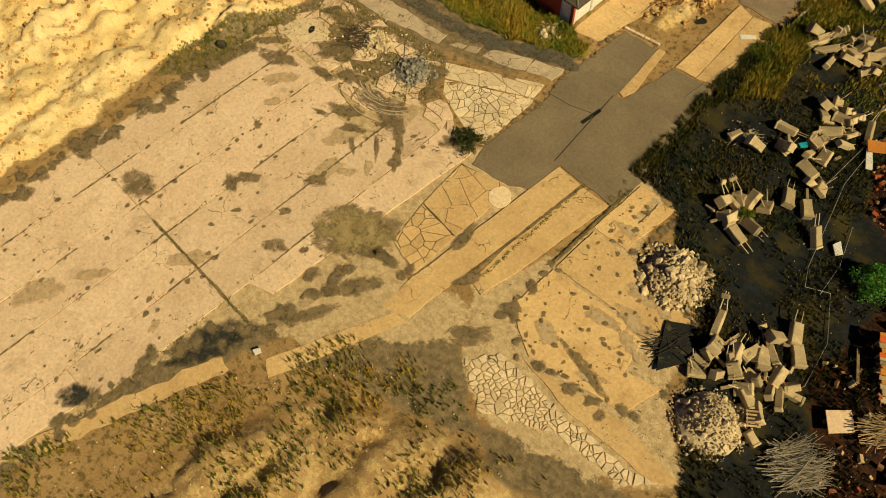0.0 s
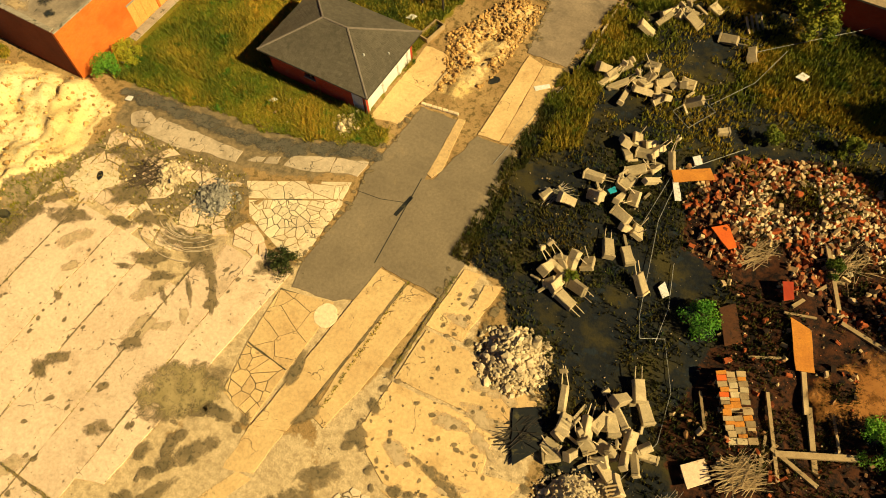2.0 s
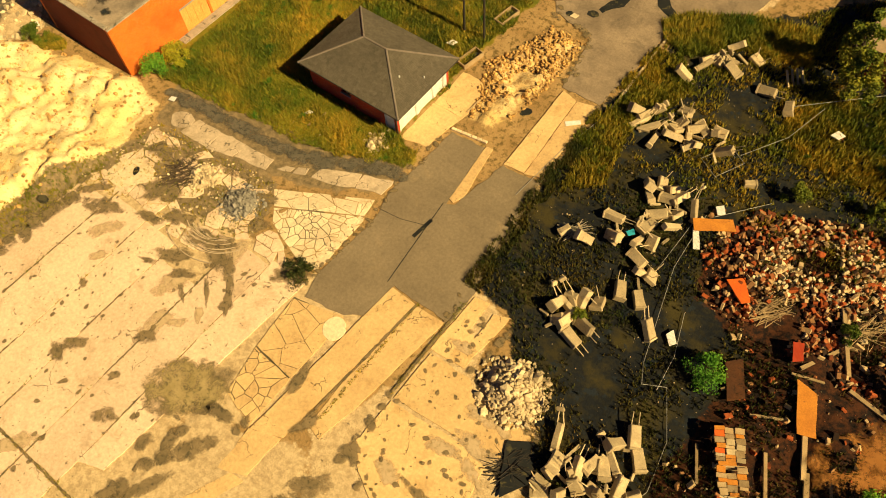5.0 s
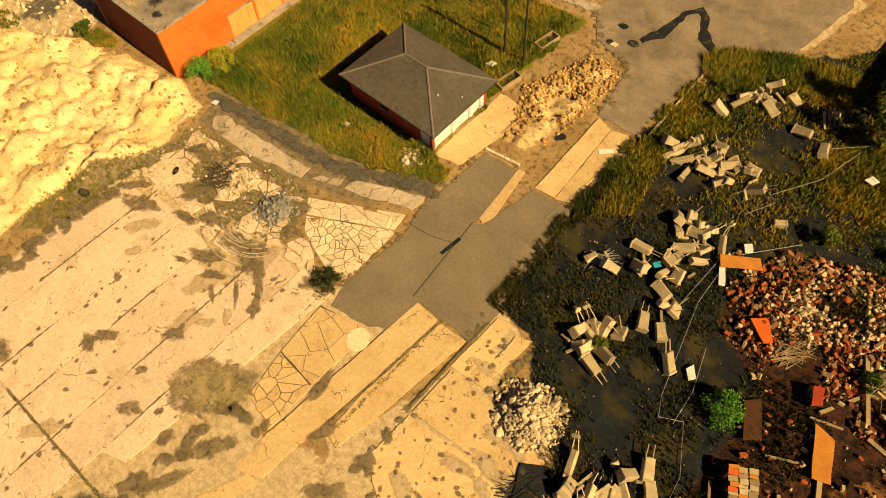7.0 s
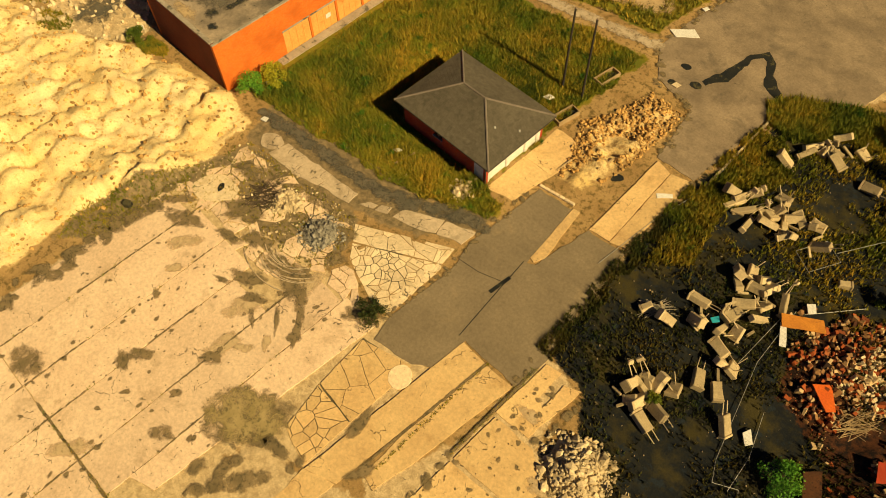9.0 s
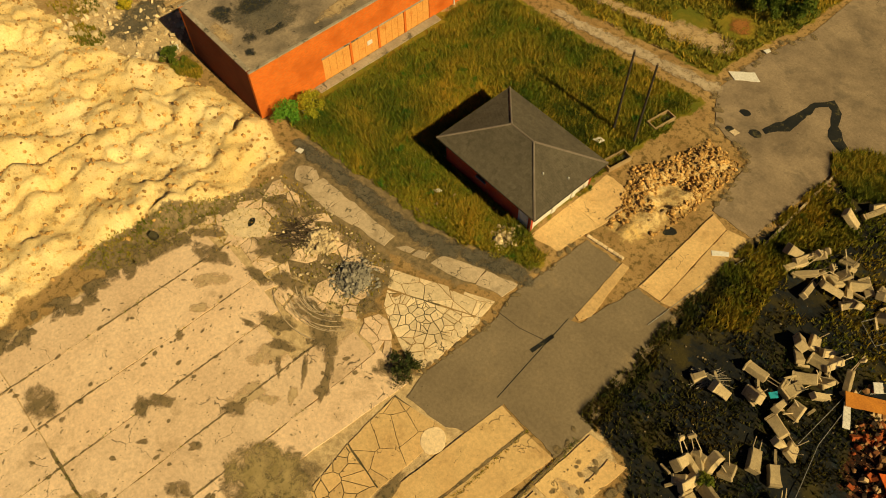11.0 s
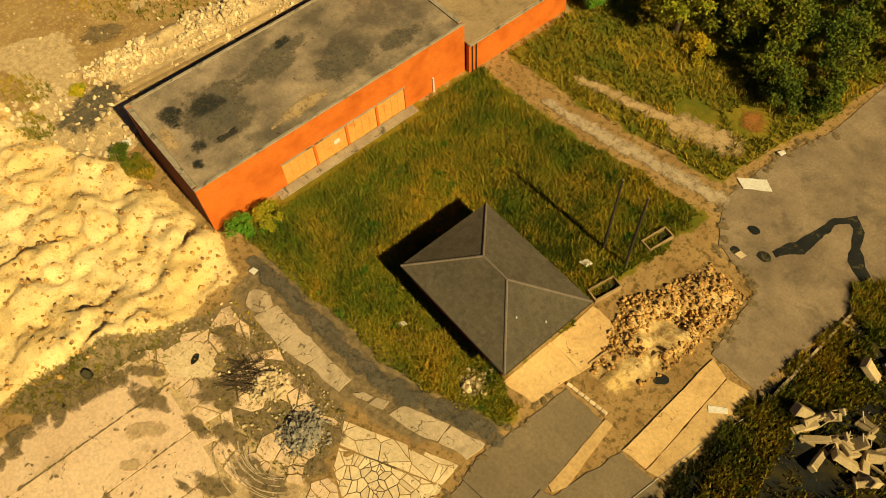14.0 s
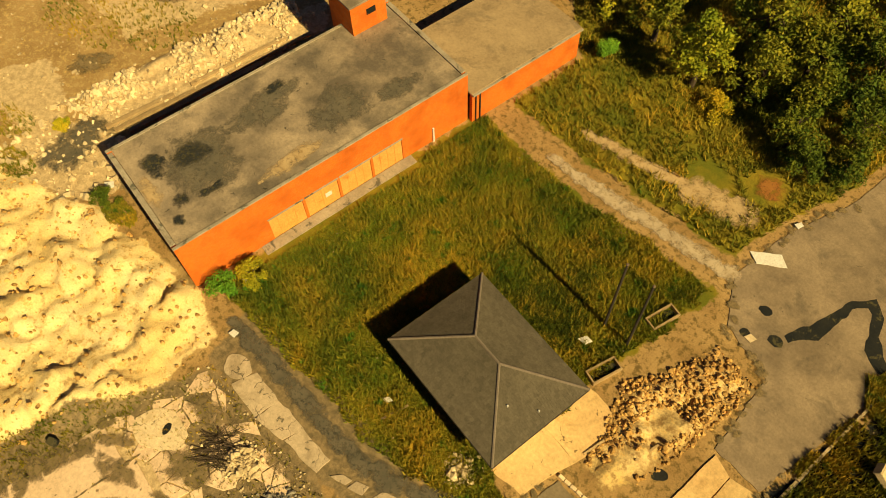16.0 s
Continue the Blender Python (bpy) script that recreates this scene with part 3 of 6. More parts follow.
def height(x, y):
    """The ground's height."""
    x, y = np.asarray(x, float), np.asarray(y, float)
    z = 0.10 * (fractal(x, y, 0.5, 4) - 0.5) + 0.03
    z = z + ease(inside(SAND, x, y), -0.3, 1.6) * ((0.35 + 0.95 * ease(fractal(x + 31, y, 0.16, 3), 0.35, 0.62)) * mound(x + 0.9 * np.sin(0.31 * y), y + 1.1 * np.sin(0.23 * x)) + 0.22 * mound(2.4 * x + 7, 2.4 * y) + 0.55 * (fractal(x, y, 1.3, 5) - 0.47))
    z = z + ease(inside(ASH, x, y), 0.3, 3) * 0.35 * (fractal(x, y, 0.35, 5) - 0.42)
    z = z + ease(inside(REDS, x, y), 0.2, 2.5) * (0.35 + 1.3 * (fractal(x, y, 0.3, 5) - 0.42))
    z = z + ease(inside(HEAP, x, y), 0, 1.2) * (0.10 + 1.3 * (fractal(x + 3, y, 1.1, 5) - 0.45))
    z = z + ease(inside(TIPPED, x, y), 0, 1.5) * (0.9 * mound(x + 5, y) + 0.4 * (fractal(x, y, 1.1, 5) - 0.47))
    z = z + ease(inside(ROW, x, y), 0, 1.1) * (0.35 + 1.1 * (fractal(x + 3, y, 0.9, 5) - 0.45))
    z = z + ease(inside(CLAY, x, y), 0, 1) * 0.15
    for p in (YARD, ROAD, APRON):
        z = np.where(inside(p, x, y) > -0.35, np.minimum(z, -0.02), z)
    return z


def build_ground():
    step = 0.28
    xs = np.r_[[-1800, -700, -300, -150, -95], np.arange(-72, 44, step), [70, 150, 300, 700, 1800]]
    ys = np.r_[[-1800, -700, -300, -150, -80], np.arange(-48, 74, step), [100, 180, 320, 700, 1800]]
    x, y = np.meshgrid(xs, ys, indexing="ij")
    wob = 1.2 * (fractal(x, y, 0.7, 4) - 0.5)
    verts = np.stack([x, y, height(x, y)], -1).reshape(-1, 3)
    nx, ny = x.shape
    i, j = np.meshgrid(np.arange(nx - 1), np.arange(ny - 1), indexing="ij")
    a = (i * ny + j).ravel()
    faces = np.stack([a, a + ny, a + ny + 1, a + 1], 1)
    me = bpy.data.meshes.new("ground")
    me.vertices.add(len(verts))
    me.vertices.foreach_set("co", verts.ravel())
    me.loops.add(faces.size)
    me.loops.foreach_set("vertex_index", faces.ravel().astype(np.int32))
    me.polygons.add(len(faces))
    me.polygons.foreach_set("loop_start", np.arange(0, faces.size, 4, dtype=np.int32))
    me.polygons.foreach_set("use_smooth", np.ones(len(faces), bool))
    me.update(calc_edges=True)
    far = ease(np.hypot(x + 10, y - 8), 75, 95)

    def cover(*polys):
        best = np.full(x.shape, -9.0)
        for p in polys:
            best = np.maximum(best, inside(p, x, y))
        return np.clip(0.5 + (best + wob) / 1.4, 0, 1)

    covers = {"grass": np.maximum(cover(LAWN, SCRUB, BANK), 0.9 * far), "sand": np.maximum(cover(SAND), np.maximum(0.42 * cover(BACK), np.maximum(0.5 * cover(HEAP), 0.44 * cover(TIPPED)))), "ash": cover(ASH), "red": cover(REDS),
              "mud": cover(*MUDS), "pale": cover(YARD, APRON, PALES[0], *PALES[3:])}
    for name, values in covers.items():
        me.attributes.new(name, "FLOAT", "POINT").data.foreach_set("value", values.ravel().astype(np.float32))
    me.materials.append(M_GROUND)
    return tagged(new("ground", me), "bare, weedy and sandy demolition site ground", "ground", kind="structure")


build_ground()


def spots(poly, count, seed, margin=0.0):
    """Random places inside a polygon, on the ground."""
    r = np.random.default_rng(seed)
    xs, ys = [p[0] for p in poly], [p[1] for p in poly]
    p = np.c_[r.uniform(min(xs), max(xs), count * 3), r.uniform(min(ys), max(ys), count * 3)]
    p = p[inside(poly, p[:, 0], p[:, 1]) > margin][:count]
    return np.c_[p, height(p[:, 0], p[:, 1])]


# ---- paving ----
def slab(poly, mat, parent, top=0.05, rough=0.06, name="slab", seed=0.0, label=""):
    return part(name, Geo().prism(worn_outline(poly, 0.45, rough, seed), -0.12, top, 0.015), mat, parent, label)


def build_yard():
    yard = empty("concrete_yard", Matrix(), "weathered pale concrete yard slabs with weedy joints", "pavement", kind="structure")
    xs = [-23.9, -20.8, -17.25, -14.2, -10.65, -7.7, -4.4]
    ys = [[-40, -21.6, -6.6], [-41, -21.6, -6], [-42, -21.55, -6.2], [-42, -21.5, -7.6], [-42, -30.8, -21.45, -3.6], [-19.9, -3.2]]
    for n, rows in enumerate(ys):
        for a, b in zip(rows, rows[1:]):
            g = 0.03
            end = 0.03 if abs(b + 21.5) < 0.4 or abs(a + 21.5) < 0.4 else 0.003
            x0, x1 = xs[n] + g, xs[n + 1] - g
            q = [(x0, a + end), (x1, a + end), (x1, b - end), (x0, b - end)]
            if n == 4 and b < -30:
                q = [(x0, a), (x0 + 1.4, a), (x1 - 0.6, b - end), (x0, b - end)]
            if n == 5 and a < -19:
                q = [(x0, a), (x1 - 1.6, a + 0.6), (x1 - 0.4, b - end), (x0, b - end)]
            slab(q, M_SLAB, yard, 0.048 + 0.003 * n, 0.07, seed=n * 3.1)
    return yard


def build_lanes():
    road = empty("slab_lane", Matrix(), "long sandy concrete lane slabs, chipped edges", "pavement", kind="structure")
    slab([(0.05, 0), (2.1, -0.1), (1.15, -11.6), (-0.85, -12.4)], M_SLAB2, road, 0.075, 0.04)
    slab([(2.2, -0.15), (4.3, -0.05), (3.5, -7.2), (2.9, -10.4), (1.9, -10.2), (1.7, -7)], M_SLAB2, road, 0.055, 0.06, seed=4)
    slab([(-0.88, -12.45), (1.12, -11.65), (0.95, -14.6), (-0.75, -15.2)], M_SLAB2, road, 0.055, 0.15, seed=6)
    slab([(-8.6, -34.5), (-7.5, -34.9), (-4.0, -24.2), (-5.0, -23.9)], M_SLAB2, road, 0.05, 0.3, seed=16)
    slab([(-3.05, -22.2), (-1.98, -22.8), (1.06, -14.8), (0.07, -14.9)], M_SLAB2, road, 0.06, 0.08, seed=7)
    slab([(0.2, 12.35), (1.8, 12.5), (1.25, 20.3), (-0.1, 20.65)], M_SLAB2, road, 0.07, 0.05, seed=9)
    slab([(1.88, 12.5), (3.1, 12.9), (2.8, 20.7), (1.33, 20.35)], M_SLAB2, road, 0.06, 0.07, seed=10)
    slab([(-1.75, 12.9), (-1.2, 13), (-0.4, 8.4), (-0.75, 7.6), (-1.15, 7.7)], M_SLAB2, road, 0.06, 0.05, seed=11)
    slab([(4.7, 0.05), (4.8, 2.6), (5.8, 2.8), (5.9, 0.6), (6.5, 0.2), (6.5, 2.3), (7.5, 2.7), (7.1, -1.8), (4.65, -1.95)], M_SLAB2, road, 0.05, 0.09, seed=12)
    slab([(4.85, -2.2), (7.8, -2.1), (10.1, -3.5), (12.6, -2.2), (13, -3.3), (11.7, -5.6), (9.4, -5.4), (4.85, -5.75)], M_SLAB2, road, 0.055, 0.08, seed=13)
    slab([(4.8, -6), (9.4, -5.65), (11.7, -5.85), (12, -8), (14.2, -7.4), (13.6, -9.9), (7.6, -11.3), (4.7, -9.7)], M_SLAB2, road, 0.05, 0.12, seed=14)
    slab([(7.6, -11.6), (13.7, -10.4), (18.2, -10.9), (17, -11.9), (11.5, -12.1)], M_SLAB2, road, 0.05, 0.1, seed=15)
    return road


def build_broken():
    paving = empty("cracked_paving", Matrix(), "pale concrete paving broken into angular pieces", "pavement", kind="structure")

    def lay(poly, count, gap, seed, top=0.05, keep=1.0, mat=M_CRAZED):
        r = np.random.default_rng(seed)
        for cell in shards(poly, count, gap, seed, keep):
            part("fragment", Geo().prism(worn_outline(cell, 0.3, 0.05, seed * 1.3), -0.1, top + r.uniform(-0.012, 0.015), 0.012), mat, paving)

    for bed in ([(-4.7, -4.4), (-1.2, -3.6), (-1.1, -12.2), (-3.6, -11.5), (-4.3, -8.3)], [(-11.6, 1.0), (-5.4, 4.3), (-5.0, 1.9), (-4.9, -1.5), (-6.2, -2.1), (-9.6, -1.0)]):
        part("joint_soil", Geo().prism(worn_outline(bed, 0.4, 0.1, bed[0][0]), -0.1, 0.022), M_MUD, paving)
    lay([(-4.7, -4.5), (-1.2, -3.5), (-1, -5.6), (-1.05, -8.6), (-4.3, -8.3)], 6, 0.035, 3, mat=M_SLAB2)
    lay([(-4.3, -8.4), (-1.05, -8.7), (-1.0, -12.3), (-3.6, -11.6)], 16, 0.05, 13, mat=M_SLAB2)
    lay([(-11.8, 1.1), (-5.3, 4.6), (-5.1, 3.1), (-10.8, 0.0)], 6, 0.045, 4)
    lay([(-10.7, -0.1), (-5.1, 3.0), (-4.8, -1.5), (-6.2, -2.3), (-7.4, -1.9), (-9.8, -1.2)], 60, 0.055, 14)
    lay([(5.2, -14.1), (6.2, -12.2), (11.5, -12.3), (16, -12.2), (17.6, -11.2), (16, -13.1), (11.5, -13.6), (7.7, -15.7)], 150, 0.07, 5)
    for n, q in enumerate(([(-21.3, 0.7), (-21, 2.4), (-18.6, 2.5), (-18.5, 0.8)], [(-18.47, 0.82), (-18.57, 2.5), (-16.2, 2.8), (-16.3, 1.4)], [(-16.27, 1.42), (-16.17, 2.8), (-13.6, 2.9), (-13.4, 1.9)],
                           [(-12.9, 2.5), (-12.4, 3.1), (-11.8, 3.3), (-11.9, 2.8)], [(-11.7, 2.8), (-11.7, 3.4), (-11, 3.9), (-10.8, 3.3)], [(-10.4, 3.3), (-10.2, 4.3), (-7.5, 5.7), (-7.2, 4.5), (-8.5, 3.8)], [(-7.15, 4.5), (-7.4, 5.75), (-5.2, 6.6), (-5.3, 5.2)])):
        slab(q, M_KERB, paving, 0.095, 0.16, "kerb_slab", n * 2.7)
    part("fragment", Geo().prism(blob(-22.0, 1.6, 0.95, 0.8, 0.3, 5, 22, 0.2), -0.1, 0.1, 0.02), M_KERB, paving, "pale round concrete disc at the kerb end")
    lay([(-23.8, -6.4), (-23, 0), (-18, 0.5), (-12, 1.2), (-10.0, -1.4), (-10.4, -4.0), (-13, -5.9), (-19, -6.0)], 64, 0.09, 8, 0.06, 0.72, M_SLAB)
    lay([(-10.4, -3.4), (-9.6, -1.3), (-7.4, -2.1), (-4.9, -2.6), (-4.8, -3.4)], 8, 0.05, 18, 0.06, 1.0, M_SLAB)
    slab([(-7.4, 9.9), (-7.4, 14), (-4.75, 14), (-5.0, 12.9), (-5.2, 10.4)], M_SLAB2, paving, 0.06, 0.12, seed=21)
    slab([(-7.4, 14.02), (-7.4, 17.8), (-5.5, 17.9), (-4.4, 15.7), (-4.75, 14.02)], M_SLAB2, paving, 0.055, 0.12, seed=22)
    lay([(-5.6, 3.4), (-4.9, 3), (-4.8, -2), (-5.6, -2.4)], 14, 0.1, 10, 0.045)
    g = Geo().prism(blob(-1.1, -4.5, 0.75, 0.85, 0.4, 2, 18, 0.15), -0.1, 0.07, 0.02)
    part("fragment", g, M_CRAZED, paving, "pale rounded concrete piece beside the asphalt")
    ring = blob(-21.4, -4.0, 1.7, 1.2, 0.5, 3, 22, 0.25)
    part("fragment", Geo().prism(ring, -0.1, 0.09, 0.02), M_CRAZED, paving, "pale round slab with a dark hole")
    part("hole_cover", Geo().prism(blob(-21.2, -3.7, 0.22, 0.4, 0.5, 1, 12, 0.2), 0, 0.096, 0.004), M_DARK, paving)
    return paving


def build_asphalt():
    road = empty("asphalt_road", Matrix(), "worn grey asphalt road with frayed edges", "road", kind="structure")
    near = [(-4.2, -4), (-1.2, -3.35), (-0.05, -2.6), (-0.02, 0.1), (4.4, 0.05), (4.7, 2.7), (4.0, 5.4), (3.9, 8), (3.2, 12.6), (0.25, 12.25), (-0.6, 7.5), (-1.1, 7.3), (-1.75, 12.8), (-4.6, 12.55), (-4.9, 5.6), (-4.4, 3.2), (-4.6, -2.1)]
    part("asphalt", Geo().prism(worn_outline(near, 0.4, 0.16, 3), -0.1, 0.035, 0.01), M_ASPHALT, road)
    far = [(-0.4, 20.9), (2.8, 20.9), (3.4, 29.6), (2.0, 31.6), (8, 36.4), (9, 44), (2, 62), (-6, 60), (-6, 41), (-7.2, 36), (-7.4, 30.6), (-5.2, 27.4), (-1.3, 26.5)]
    part("asphalt", Geo().prism(worn_outline(far, 0.5, 0.14, 8), -0.1, 0.03, 0.01), M_ROADGREY, road)
    for pts, w in (([(-0.5, 0.1), (-0.95, 4), (-1.3, 7.2)], 0.03), ([(-4.6, 4.2), (-2.9, 4.4), (-1.2, 5)], 0.02), ([(-1.3, 3.8), (-1.1, 5.6)], 0.14)):
        g = Geo()
        for (ax, ay), (bx, by) in zip(pts, pts[1:]):
            n = Vector((ay - by, bx - ax)).normalized() * w
            g.prism([(ax - n.x, ay - n.y), (bx - n.x, by - n.y), (bx + n.x, by + n.y), (ax + n.x, ay + n.y)], 0.02, 0.0395)
        part("crack", g, M_DARK, road)
    trench = [(-2.3, 29.6), (-1.6, 31.2), (-1.35, 33), (-1.15, 34.9), (-0.4, 35.7), (0.3, 35.2), (0.9, 34), (1.5, 33.1), (2.8, 32.4)]
    left, right = [], []
    for n, (x, y) in enumerate(trench):
        (ax, ay), (bx, by) = trench[max(0, n - 1)], trench[min(len(trench) - 1, n + 1)]
        k = Vector((ay - by, bx - ax)).normalized() * (0.26 + 0.12 * ((n * 5) % 3))
        left.append((x + k.x, y + k.y))
        right.append((x - k.x, y - k.y))
    g = Geo().prism(worn_outline(right + left[::-1], 0.3, 0.2, 2), 0.0, 0.037)
    part("trench_fill", g, M_DARK, road, "dark muddy trench line")
    for x, y, r in ((-4.4, 30.1, 0.42), (-2.6, 28.9, 0.5), (-4.2, 27.9, 0.35)):
        part("manhole", Geo().prism(blob(x, y, r, r * 0.8, 0.3, x, 14, 0.3), 0.0, 0.037), M_DARK, road)
    return road


build_yard()
build_lanes()
build_broken()
build_asphalt()


def patches():
    """Mud, ash and cement lying on the paving."""
    named = (("cement_patch", F_CEMENT, (-6.1, -12.9, 2.9, 2.0, 0.6), 0.092, "olive grey spilt cement patch on the yard"),
             ("mud_patch", F_MUD, (-6.0, -13.0, 3.2, 2.25, 0.6), 0.074, "dark mud rim round the cement patch"),
             ("mud_patch", F_MUD, (-2.9, -15.4, 2.4, 0.8, 1.0), 0.076, "dark dried mud beside the cement patch"),
             ("mud_patch", F_MUD, (-5.9, -3.3, 1.5, 0.9, 0.6), 0.08, "dark soil under the low bush"),
             ("mud_patch", F_MUD, (1.6, -10.2, 1.2, 0.55, 1.3), 0.078, "dark mud between the lane slabs"),
             ("ash_patch", F_ASH, (-6.0, -23.6, 2.9, 1.3, 1.2), 0.075, "blue-black damp ash patch by the yard edge"),
             ("ash_patch", F_ASH, (-8.9, -31.2, 1.4, 0.9, 0.9), 0.075, "blue-black damp ash patch by the yard edge"),
             
             
             ("ash_patch", F_ASH, (13.1, -4.6, 1.5, 0.95, 1.05), 0.09, "dark ash sheet beside the rubble pile"),
             ("mud_patch", F_MUD, (-18.8, -20.6, 1.6, 1.1, 0.4), 0.08, "reddish brown soil patch on the slabs"),
             ("mud_patch", F_MUD, (-3.4, -18.6, 2.2, 0.6, 1.15), 0.055, "dark dried mud along the yard edge"),
             ("ash_patch", F_DITCH, (-45.0, 0.7, 3.1, 2.3, 1.9), 0.12, "dark damp ash patch behind the workshop"),
             ("ash_patch", F_MUD, (-52, 5.4, 2.2, 1.2, 0.9), 0.12, "dark soil patch behind the workshop"),
             ("ash_patch", F_MUD, (-55, 14, 2.6, 1.0, 0.9), 0.12, "dark soil patch behind the workshop"),
             ("clay_patch", F_CLAY, (28.4, 6.6, 3.2, 2.2, 1.2), 0.75, "orange clay patch among the rubble"),
             ("burnt_patch", F_CLAY, (-10.4, 37.6, 1.5, 1.2, 0.2), 0.12, "brown burnt patch in the scrub"),
             ("mud_patch", F_MUD, (-23.4, -9.4, 2.6, 0.7, 1.4), 0.07, "dark soil along the sand heaps"),
             ("mud_patch", F_MUD, (-20.8, -7.2, 1.8, 0.8, 0.3), 0.075, "dark soil on broken slabs"),
             ("mud_patch", F_MUD, (10.6, -9.6, 2.4, 0.45, -0.2), 0.065, "dark soil film on the apron slab"),
             ("mud_patch", F_MUD, (-0.6, -8.4, 0.5, 1.6, 0.1), 0.07, "dark weedy soil beside the lane slab"),
             ("mud_patch", F_MUD, (4.4, -12.6, 1.8, 0.7, 0.7), 0.06, "dark mud by the cracked paving"))
    for n, (name, mat, (x, y, rx, ry, turn), top, label) in enumerate(named):
        films(name, [(blob(x, y, rx, ry, turn, n * 1.7 + 2, 40, 0.5), top)], mat, label)
    r = np.random.default_rng(12)
    g = []
    for x, y, s in ((-10.5, -12.1, 0.95), (-14.5, -16.2, 0.8), (-10.1, -15.1, 0.45), (-7.9, -7.5, 0.6), (-12.4, -17.2, 0.4), (-13.9, -15.2, 0.9), (-24.2, -20.6, 1.4), (-8.6, -17.2, 1.0), (-17, -12, 0.5)):
        g.append((blob(x, y, s, s * 0.62, r.uniform(0, 3), x, 20, 0.6), 0.075))
    # churned mud drawn out in fingers across the slab ends
    churn = ((-13.6, -6.9, 1.4, 0.7, 0.6), (-12.0, -7.5, 1.1, 0.45, 0.5), (-10.8, -5.4, 1.5, 0.8, -0.6), (-9.2, -5.9, 2.0, 0.5, -0.75), (-8.0, -7.2, 1.3, 0.35, -0.9), (-12.8, -4.8, 2.3, 0.8, 0.45), (-15.6, -4.6, 1.5, 0.8, 0.4),
             (-18.4, -3.9, 1.9, 1.1, 0.4), (-20.2, -1.0, 1.9, 0.9, 0.3), (-11.6, 0.2, 1.1, 0.5, 0.3), (-10.6, -1.8, 0.9, 0.6, 0.6), (-17.2, -5.8, 1.3, 0.5, 0.2), (-22.6, -6.6, 1.6, 0.6, 0.9), (-15.0, 0.4, 1.4, 0.5, 0.2), (-11.0, -8.6, 0.9, 0.25, -0.7), (-9.6, -7.6, 1.2, 0.25, -0.8), (-14.6, -8.2, 0.7, 0.3, 0.4))
    for n, (x, y, rx, ry, turn) in enumerate(churn):
        films("churned_mud", [(blob(x, y, rx, ry, turn, n * 2.9 + 1, 36, 0.7), 0.077 + 0.0007 * n)], F_MUD, "brown churned mud drawn across pale slabs")
    line = [(-24.6, 2.9), (-21, 3.3), (-17.3, 3.9), (-13.4, 4.0), (-10.6, 4.9), (-7.8, 6.3), (-5.0, 7.3)]
    for (ax, ay), (bx, by) in zip(line, line[1:]):
        for t in np.arange(0, 1, 0.8 / math.hypot(bx - ax, by - ay)):
            x, y = ax + (bx - ax) * t, ay + (by - ay) * t + r.normal(0, 0.12)
            films("ditch_mud", [(blob(x, y, 1.0, r.uniform(0.55, 0.9), 0.25, x * 2, 18, 0.4), 0.082 + 0.0004 * (x + 25))], F_DITCH, "grey damp mud in the ditch beside grass")
    for _ in range(520):
        n = r.integers(7)
        jx = (-20.8, -17.25, -14.2, -10.65, -7.7, -12, -16)[n] + r.normal(0, 0.4 if n < 5 else 3)
        y, s = r.uniform(-40, -5), 0.05 + 0.26 * r.random() ** 3.5
        if inside(YARD, jx, y) > 0.6:
            g.append((blob(jx, y, s, s * r.uniform(0.4, 0.9), 1.57 + r.normal(0, 0.5), jx + y, 9, 0.6), 0.072))
    for _ in range(120):
        x, y, s = r.uniform(5, 13), r.uniform(-11, 2), r.uniform(0.05, 0.2)
        if inside(APRON, x, y) > 0.5:
            g.append((blob(x, y, s * 1.4, s, r.uniform(0, 3), x + y, 9, 0.6), 0.068))
    wet, bare = [], []
    for t in np.linspace(0.3, 1, 22):
        x, y = -27.6 + 20 * t, (28.0 - 0.6 * t if t < 0.38 else 27.8 + 4.1 * (t - 0.38))
        wet.append((blob(x, y, 0.95, 0.5 + 0.25 * (t > 0.4), 0.15, x, 20, 0.5), 0.11 + 0.0006 * len(wet)))
    for t in np.linspace(0, 1, 16):
        bare.append((blob(-21.5 + 11.5 * t, 31.2 + 3.4 * t, 1.1, 0.7 + 0.8 * (t > 0.6), 0.2, t * 9, 14, 0.5), 0.115 + 0.0006 * len(bare)))
    for one in wet:
        films("dried_puddle", [one], F_PUDDLE, "grey dried puddle in a strip across grass")
    for one in bare:
        films("bare_track", [one], F_PALE, "pale bare soil track through the scrub")
    wash = []
    for _ in range(22):
        x, y, s = r.uniform(-23.5, -5), r.uniform(-36, -4.5), r.uniform(0.5, 1.5)
        if inside(YARD, x, y) > 0.5 and r.random() < 0.45 + 0.55 * (y > -16):
            wash.append((blob(x, y, s * 1.3, s * 0.6, r.uniform(0.6, 2.2), x + y, 14, 0.6), 0.069 + 0.00005 * len(wash)))
    for _ in range(16):
        x, y, s = r.uniform(5, 13), r.uniform(-10.5, 1.5), r.uniform(0.4, 1.1)
        if inside(APRON, x, y) > 0.7:
            wash.append((blob(x, y, s * 1.3, s * 0.6, r.uniform(-0.6, 0.6), x + y, 14, 0.6), 0.063))
    for one in wash:
        films("soil_wash", [one], F_BROWN, "brown soil washed thin over the slabs")
    films("soil_spots", g, F_MUD, "small dark moss and soil clumps on concrete slabs")
    # soil washed over the slab edges
    edge = []
